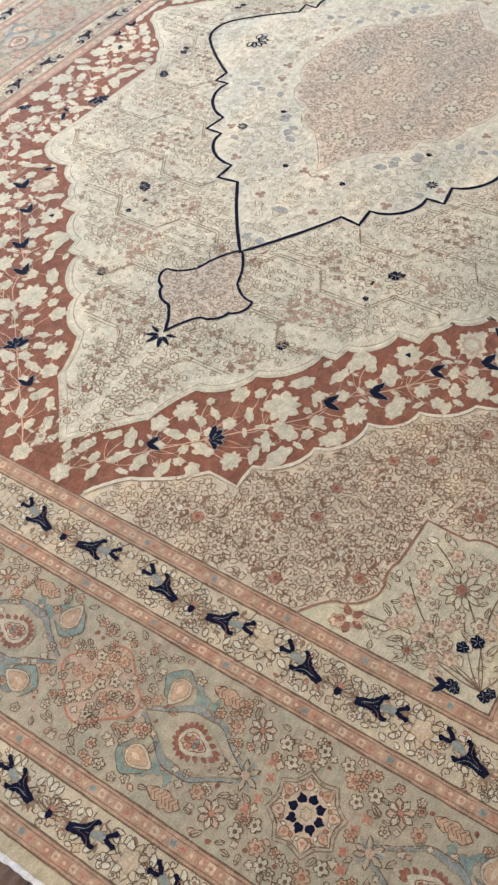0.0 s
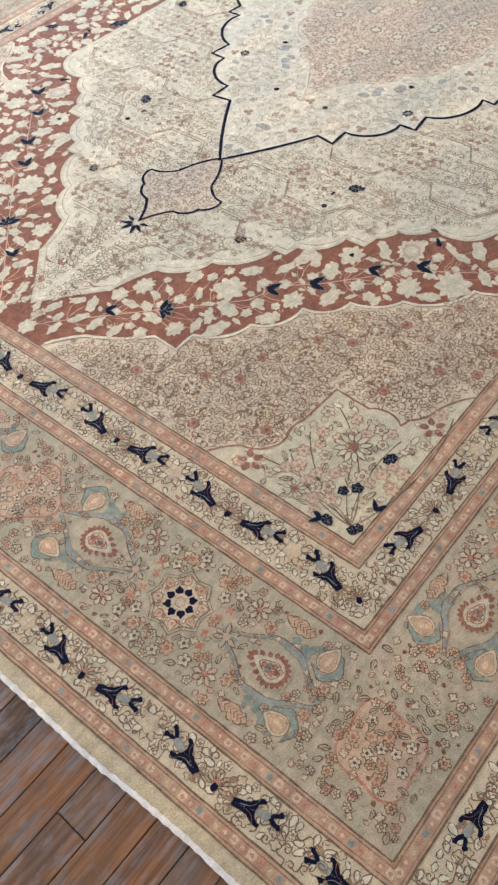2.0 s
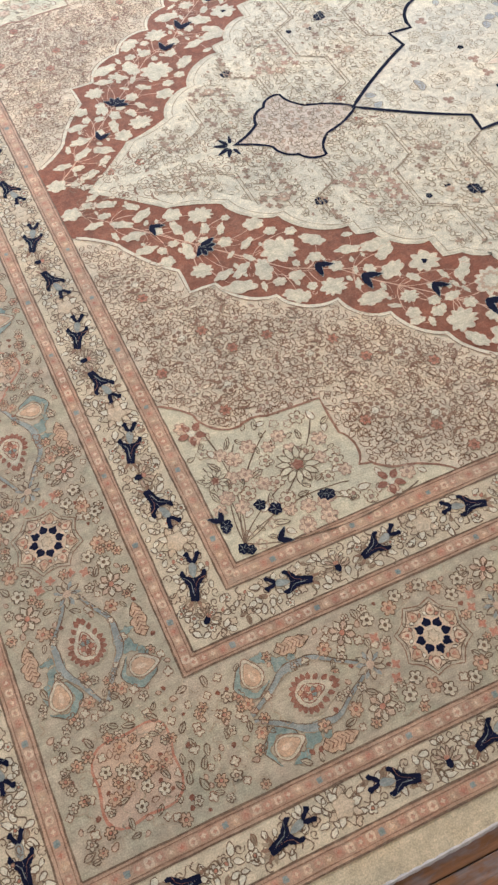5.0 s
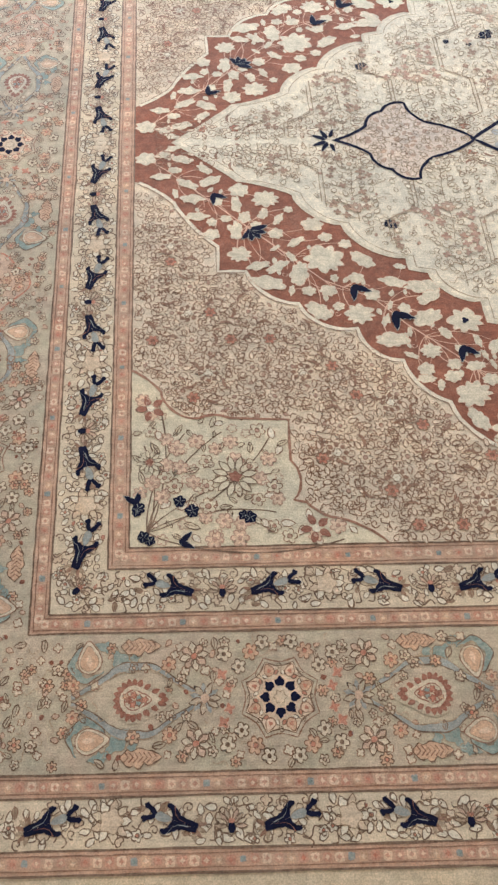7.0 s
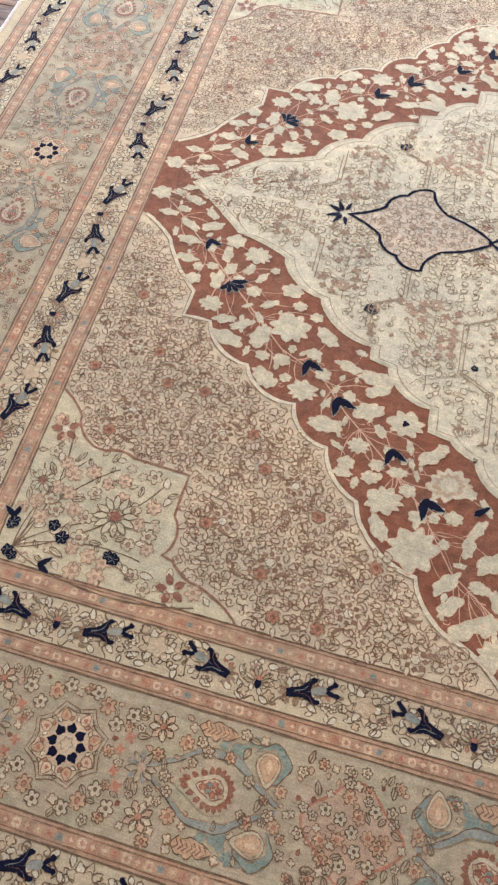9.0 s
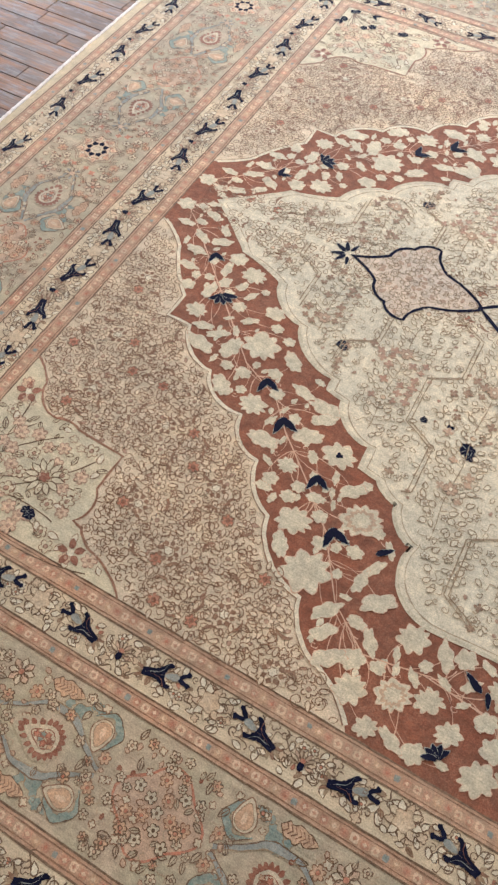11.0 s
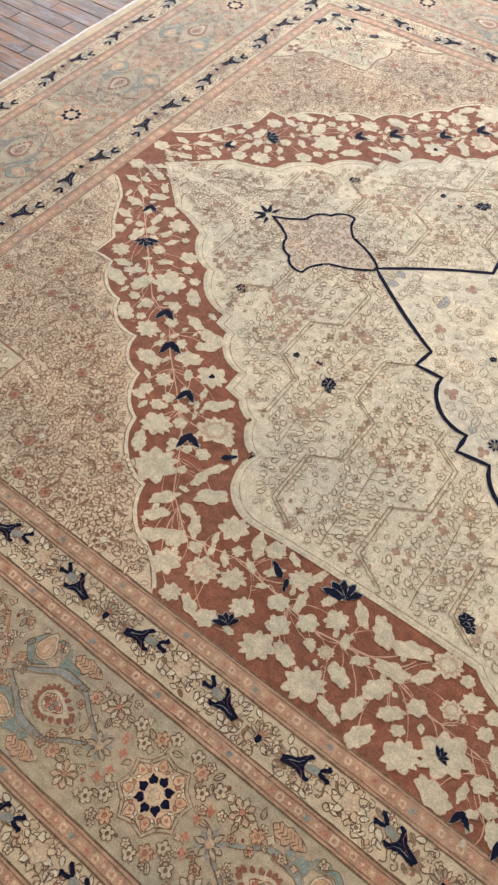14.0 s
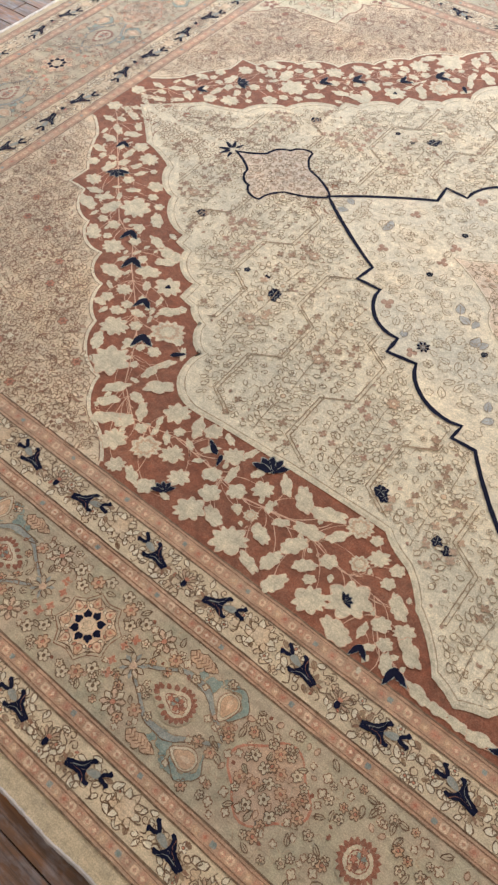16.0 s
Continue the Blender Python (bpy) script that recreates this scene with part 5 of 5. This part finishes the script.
    rug_part("trellis_work", w, "faint grey-brown trellis lines, sprigs and blossoms", "stuff", "cream_field")


trellis()
HOST[0] = "cream_field"
for u, v, s in ((1.292, 0.945, 1.5), (1.305, 0.930, 1.1), (1.164, 0.973, .7), (1.233, 0.988, .7), (0.877, 1.088, 1.1), (0.888, 1.080, .8), (1.914, 0.570, 1.3), (1.930, 0.560, 1.1), (2.095, 0.538, 1.1), (2.125, 0.530, 1.0)):
    for q in QUARTERS:
        motif("navy_flower", BLUE, u, v, u * 7, s * 0.8, 3.6, False, q)
for mirror_u in (0, 1):
    for du, dv, a, s in ((0.004, 0.004, 155, 0.95), (0.008, 0.008, 115, 0.90), (0.018, 0.014, 72, 0.75)):
        for way in (0, 1):
            motif("navy_petal", PETAL, 0.735 + du, 1.41 - dv, radians(-a), s, 3.8, False, (mirror_u, way))


# ---------------------------------------------------------------- medallion and its centre
def medallion_fill():
    w = Weave()
    medal = np.vstack([MEDALLION, [(CU, CV)]])
    cart = np.vstack([CARTOUCHE_EDGE, [(CU, CV)]])
    p, rnd = scatter(1.15, CU, 0.58, CV, 0.040, 61)
    p = p[inside(medal, p) & inside(medal, p - 0.016) & inside(medal, p + np.array([-0.016, 0.0])) & inside(medal, p - np.array([0, 0.016])) & ~inside(cart, p) & ~inside(cart, p + 0.018)]
    kinds = [leaf(0.040, 0.022, LINEGREY, IVORY, 0.0024), flower(5, 0.017, LINEGREY, IVORY, None, 0.0024, 5), leaf(0.046, 0.030, TRELLIS, STEEL, 0.0018), flower(8, 0.019, LINEGREY, CREAM, IVORY, 0.0024, 4), sway(0.05, LINEGREY, 0.0026),
             flower(3, 0.019, SPRIG, SPRIG, None, 0.001, 5, 0.4), flower(6, 0.014, TRELLIS, CREAM, LINEGREY, 0.0022, 4)]
    sow(w, p, rnd, kinds, (5, 3, 0.9, 2, 2, 0.9, 1.5), (0.7, 1.05), 3.9)
    dark = toothed(8, 0.008, 0.021, NAVY, 0.55)
    dark.stamp(toothed(8, 0.004, 0.010, LINE, 0.5), 0, 0, 0.3, 1, 0.2)
    for q in QUARTERS:
        w.stamp(dark, 1.755, 1.038, 0.2, 1.0, 4.8, False, q)
    peony = Weave()
    for k in range(7):
        a = np.pi * (k / 6) + 0.0
        c, s = math.cos(a), math.sin(a)
        pp = (leaf_points(0.040, 0.020, 8) + np.array([0.036, 0])) @ np.array([[c, s], [-s, c]])
        peony.ribbon(pp, 0.006, NAVY, 0.4 + 0.03 * k, True)
        peony.fan(pp, GREYBLUE if k % 2 else IVORY, 0.03 * k)
    for way in (0, 1):
        w.stamp(peony, CU - 0.015, 0.745, 0, 1, 4.8, False, (0, way))
    p, rnd = scatter(1.6, CU, 1.02, CV, 0.0195, 62)
    p = p[inside(cart, p) & inside(cart, p - 0.008)]
    kinds = [flower(5, 0.0095, TRELLIS, CARTOUCHE, None, 0.0023, 4), curl(0.010, TRELLIS, 0.0024), sway(0.030, TRELLIS, 0.0024), leaf(0.020, 0.010, SPRIG, LEAFPINK, 0.0018, False)]
    sow(w, p, rnd, kinds, (4, 4, 4, 1.2), (0.8, 1.15), 4.3)
    eye = toothed(8, 0.014, 0.028, TRELLIS, 0.7)
    eye.fan(ring_points(0.032, 8, 0.05, 24), CREAM, -0.3)
    eye.fan(ring_points(0.013, n=12), CREAM, 0.3)
    for u, v in ((1.86, 1.37), (2.02, 1.26), (2.20, 1.17), (2.18, 1.36), (2.02, 1.40), (2.30, 1.27)):
        for q in QUARTERS:
            w.stamp(eye, u, v, 0, 1, 5.0, False, q)
    pend = np.vstack([PENDANT_HALF, [(0.761, 1.41)]])
    p, rnd = scatter(0.76, 1.17, 1.24, 1.41, 0.019, 63)
    p = p[inside(pend, p) & inside(pend, p - np.array([0, 0.010]))]
    sow(w, p, rnd, kinds, (4, 3, 4, 2), (0.8, 1.1), 3.8)
    rug_part("medallion_flowerwork", w, "pale grey outlined leaves and blossoms", "stuff", "medallion")


medallion_fill()
HOST[0] = "medallion"
for u, v in ((1.905, 1.120), (1.62, 1.30)):
    for q in QUARTERS[:2]:
        motif("navy_flower", BLUE, u, v, 1, 0.6, 5.0, False, q)


# ---------------------------------------------------------------- floor of worn boards
def board_material(name, single):
    m = bpy.data.materials.new(name)
    m.use_nodes = True
    nt = m.node_tree
    b = nt.nodes["Principled BSDF"]
    geo = nt.nodes.new("ShaderNodeNewGeometry")
    if single:
        info = nt.nodes.new("ShaderNodeObjectInfo")
        rand = info.outputs["Random"]
    else:
        rand = geo.outputs["Random Per Island"]
    shift = nt.nodes.new("ShaderNodeVectorMath")
    shift.operation = "MULTIPLY_ADD"
    comb = nt.nodes.new("ShaderNodeCombineXYZ")
    for i in range(3):
        nt.links.new(rand, comb.inputs[i])
    shift.inputs[1].default_value = (37.0, 53.0, 11.0)
    nt.links.new(comb.outputs[0], shift.inputs[0])
    nt.links.new(geo.outputs["Position"], shift.inputs[2])
    b.inputs["Specular IOR Level"].default_value = 0.32
    squeeze = node(nt, "ShaderNodeMapping", Scale=(3.5, 95.0, 1.0))
    nt.links.new(shift.outputs[0], squeeze.inputs[0])
    grain = node(nt, "ShaderNodeTexNoise", Scale=1.0, Detail=7.0, Roughness=0.65, Distortion=0.6)
    nt.links.new(squeeze.outputs[0], grain.inputs["Vector"])
    blotmap = node(nt, "ShaderNodeMapping", Scale=(4.0, 14.0, 1.0))
    nt.links.new(shift.outputs[0], blotmap.inputs[0])
    blot = node(nt, "ShaderNodeTexNoise", Scale=1.0, Detail=4.0, Roughness=0.6)
    nt.links.new(blotmap.outputs[0], blot.inputs["Vector"])
    ramp = nt.nodes.new("ShaderNodeValToRGB")
    r = ramp.color_ramp
    r.elements[0].position, r.elements[0].color = 0.0, lin(76, 56, 45)
    r.elements[1].position, r.elements[1].color = 1.0, lin(158, 104, 62)
    for pos, c in ((0.22, (120, 84, 56)), (0.38, (148, 100, 62)), (0.50, (118, 94, 76)), (0.66, (142, 94, 56)), (0.84, (106, 80, 62))):
        e = r.elements.new(pos)
        e.color = lin(*c)
    pick = nt.nodes.new("ShaderNodeMath")
    pick.operation = "MULTIPLY_ADD"
    pick.inputs[1].default_value = 0.75
    nt.links.new(blot.outputs[0], pick.inputs[0])
    off = nt.nodes.new("ShaderNodeMath")
    off.operation = "MULTIPLY_ADD"
    off.inputs[1].default_value, off.inputs[2].default_value = 0.75, -0.26
    nt.links.new(rand, off.inputs[0])
    nt.links.new(off.outputs[0], pick.inputs[2])
    nt.links.new(pick.outputs[0], ramp.inputs[0])
    patchmap = node(nt, "ShaderNodeMapping", Scale=(9.0, 26.0, 1.0))
    nt.links.new(shift.outputs[0], patchmap.inputs[0])
    patch = node(nt, "ShaderNodeTexNoise", Scale=1.0, Detail=5.0, Roughness=0.7)
    nt.links.new(patchmap.outputs[0], patch.inputs["Vector"])
    haze = node(nt, "ShaderNodeMapRange")
    haze.inputs["From Min"].default_value, haze.inputs["From Max"].default_value = 0.48, 0.62
    haze.inputs["To Max"].default_value = 0.75
    nt.links.new(patch.outputs[0], haze.inputs["Value"])
    worn = nt.nodes.new("ShaderNodeMix")
    worn.data_type = "RGBA"
    worn.inputs["B"].default_value = lin(134, 121, 116)
    nt.links.new(ramp.outputs[0], worn.inputs["A"])
    nt.links.new(haze.outputs[0], worn.inputs["Factor"])
    dark = node(nt, "ShaderNodeMapRange")
    dark.inputs["From Min"].default_value, dark.inputs["From Max"].default_value = 0.32, 0.68
    dark.inputs["To Min"].default_value, dark.inputs["To Max"].default_value = 0.5, 1.25
    nt.links.new(grain.outputs[0], dark.inputs["Value"])
    sc = nt.nodes.new("ShaderNodeVectorMath")
    sc.operation = "SCALE"
    nt.links.new(worn.outputs["Result"], sc.inputs[0])
    nt.links.new(dark.outputs[0], sc.inputs["Scale"])
    nt.links.new(sc.outputs[0], b.inputs["Base Color"])
    rough = node(nt, "ShaderNodeMapRange")
    rough.inputs["To Min"].default_value, rough.inputs["To Max"].default_value = 0.45, 0.70
    nt.links.new(blot.outputs[0], rough.inputs["Value"])
    nt.links.new(rough.outputs[0], b.inputs["Roughness"])
    bump = node(nt, "ShaderNodeBump", Strength=0.35, Distance=0.002)
    nt.links.new(grain.outputs[0], bump.inputs["Height"])
    nt.links.new(bump.outputs[0], b.inputs["Normal"])
    return m


def plain(name, rgb, rough=0.9, grain=0.04):
    m = bpy.data.materials.new(name)
    m.use_nodes = True
    nt = m.node_tree
    b = nt.nodes["Principled BSDF"]
    geo = nt.nodes.new("ShaderNodeNewGeometry")
    n = node(nt, "ShaderNodeTexNoise", Scale=6.0, Detail=6.0)
    nt.links.new(geo.outputs["Position"], n.inputs["Vector"])
    mr = node(nt, "ShaderNodeMapRange")
    mr.inputs["To Min"].default_value, mr.inputs["To Max"].default_value = 1 - grain * 2, 1 + grain
    nt.links.new(n.outputs[0], mr.inputs["Value"])
    sc = nt.nodes.new("ShaderNodeVectorMath")
    sc.operation = "SCALE"
    sc.inputs[0].default_value = lin(*rgb)[:3]
    nt.links.new(mr.outputs[0], sc.inputs["Scale"])
    nt.links.new(sc.outputs[0], b.inputs["Base Color"])
    b.inputs["Roughness"].default_value = rough
    return m


BOARD_W, JOINT_AT = 0.081, 0.0485
GAP = 0.0022


def board_box(bm, x0, x1, y0, y1, top):
    g, c = GAP / 2, 0.0016
    lo = [(x0 + g, y0 + g), (x1 - g, y0 + g), (x1 - g, y1 - g), (x0 + g, y1 - g)]
    hi = [(x0 + g + c, y0 + g + c), (x1 - g - c, y0 + g + c), (x1 - g - c, y1 - g - c), (x0 + g + c, y1 - g - c)]
    a = [bm.verts.new((x, y, top - 0.016)) for x, y in lo]
    b = [bm.verts.new((x, y, top - c)) for x, y in lo]
    d = [bm.verts.new((x, y, top)) for x, y in hi]
    bm.faces.new(d)
    for k in range(4):
        bm.faces.new((a[k], a[(k + 1) % 4], b[(k + 1) % 4], b[k]))
        bm.faces.new((b[k], b[(k + 1) % 4], d[(k + 1) % 4], d[k]))


def room():
    x0, x1, y0, y1 = ROOM
    sub = bpy.data.meshes.new("floor")
    bm = bmesh.new()
    bmesh.ops.create_cube(bm, size=1, matrix=Matrix.Translation(((x0 + x1) / 2, (y0 + y1) / 2, FLOOR_Z - 0.066)) @ Matrix.Diagonal((x1 - x0, y1 - y0, 0.1, 1)))
    bm.to_mesh(sub)
    bm.free()
    sub.materials.append(plain("floor_bed", (38, 28, 22)))
    floor = tagged(new("floor", sub), "worn dark brown and orange strip wood floor", "floor", "", "structure")
    one, many = board_material("floor_board", True), board_material("floor_boards", False)
    rnd = random.Random(11)
    rest = bmesh.new()
    first = int((y0 - JOINT_AT) / BOARD_W) - 1
    for k in range(first, int((y1 - JOINT_AT) / BOARD_W) + 2):
        ya, yb = max(y0, JOINT_AT + k * BOARD_W), min(y1, JOINT_AT + (k + 1) * BOARD_W)
        if yb - ya < 0.01:
            continue
        x = x0 - rnd.uniform(0, 0.9)
        while x < x1:
            L = rnd.uniform(0.45, 1.35)
            xa, xb = max(x, x0), min(x + L, x1)
            x += L
            if xb - xa < 0.02:
                continue
            top = FLOOR_Z - rnd.uniform(0.0, 0.0008)
            west = xa < -0.40 and xb > -1.75 and ya < 2.9 and yb > -0.9
            south = ya < -0.44 and yb > -1.0 and xb > -0.6 and xa < 2.6
            if west or south:
                bm = bmesh.new()
                board_box(bm, xa, xb, ya, yb, top)
                me = bpy.data.meshes.new("floor_board")
                bm.to_mesh(me)
                bm.free()
                me.materials.append(one)
                ob = new("floor_board", me)
                ob.parent = floor
            else:
                board_box(rest, xa, xb, ya, yb, top)
    me = bpy.data.meshes.new("floor_boards")
    rest.to_mesh(me)
    rest.free()
    me.materials.append(many)
    ob = new("floor_boards", me)
    ob.parent = floor
    tagged(ob, "", "", "", "stuff")

    paint, white = plain("wall_paint", (226, 221, 210)), plain("ceiling_paint", (235, 233, 228))

    def box(bm, ax, bx, ay, by, az, bz):
        bmesh.ops.create_cube(bm, size=1, matrix=Matrix.Translation(((ax + bx) / 2, (ay + by) / 2, (az + bz) / 2)) @ Matrix.Diagonal((bx - ax, by - ay, bz - az, 1)))

    def wall(name, spans, horizontal, at, lo, hi, outward):
        bm = bmesh.new()
        a, b = sorted((at, at + outward * 0.2))
        z0, z1 = FLOOR_Z - 0.016, ROOM_H
        edge = lo
        pieces = []
        for c, w in spans:
            pieces.append((edge, c - w / 2, z0, z1))
            pieces.append((c - w / 2, c + w / 2, z0, SILL))
            pieces.append((c - w / 2, c + w / 2, HEAD, z1))
            edge = c + w / 2
        pieces.append((edge, hi, z0, z1))
        for p, q, za, zb in pieces:
            if horizontal:
                box(bm, p, q, a, b, za, zb)
            else:
                box(bm, a, b, p, q, za, zb)
        me = bpy.data.meshes.new(name)
        bm.to_mesh(me)
        bm.free()
        me.materials.append(paint)
        tagged(new(name, me), "plain off-white painted wall", "wall", "", "structure")

    wall("wall_north", NORTH_WINDOWS, True, y1, x0 - 0.2, x1 + 0.2, 1)
    # the south wall's openings only let the added fill lamps through
    wall("wall_south", SOUTH_FILL_OPENINGS, True, y0, x0 - 0.2, x1 + 0.2, -1)
    wall("wall_west", WEST_WINDOWS, False, x0, y0, y1, -1)
    wall("wall_east", [], False, x1, y0, y1, 1)
    bm = bmesh.new()
    box(bm, x0 - 0.2, x1 + 0.2, y0 - 0.2, y1 + 0.2, ROOM_H, ROOM_H + 0.15)
    me = bpy.data.meshes.new("ceiling")
    bm.to_mesh(me)
    bm.free()
    me.materials.append(white)
    tagged(new("ceiling", me), "plain white ceiling", "ceiling", "", "structure")


room()
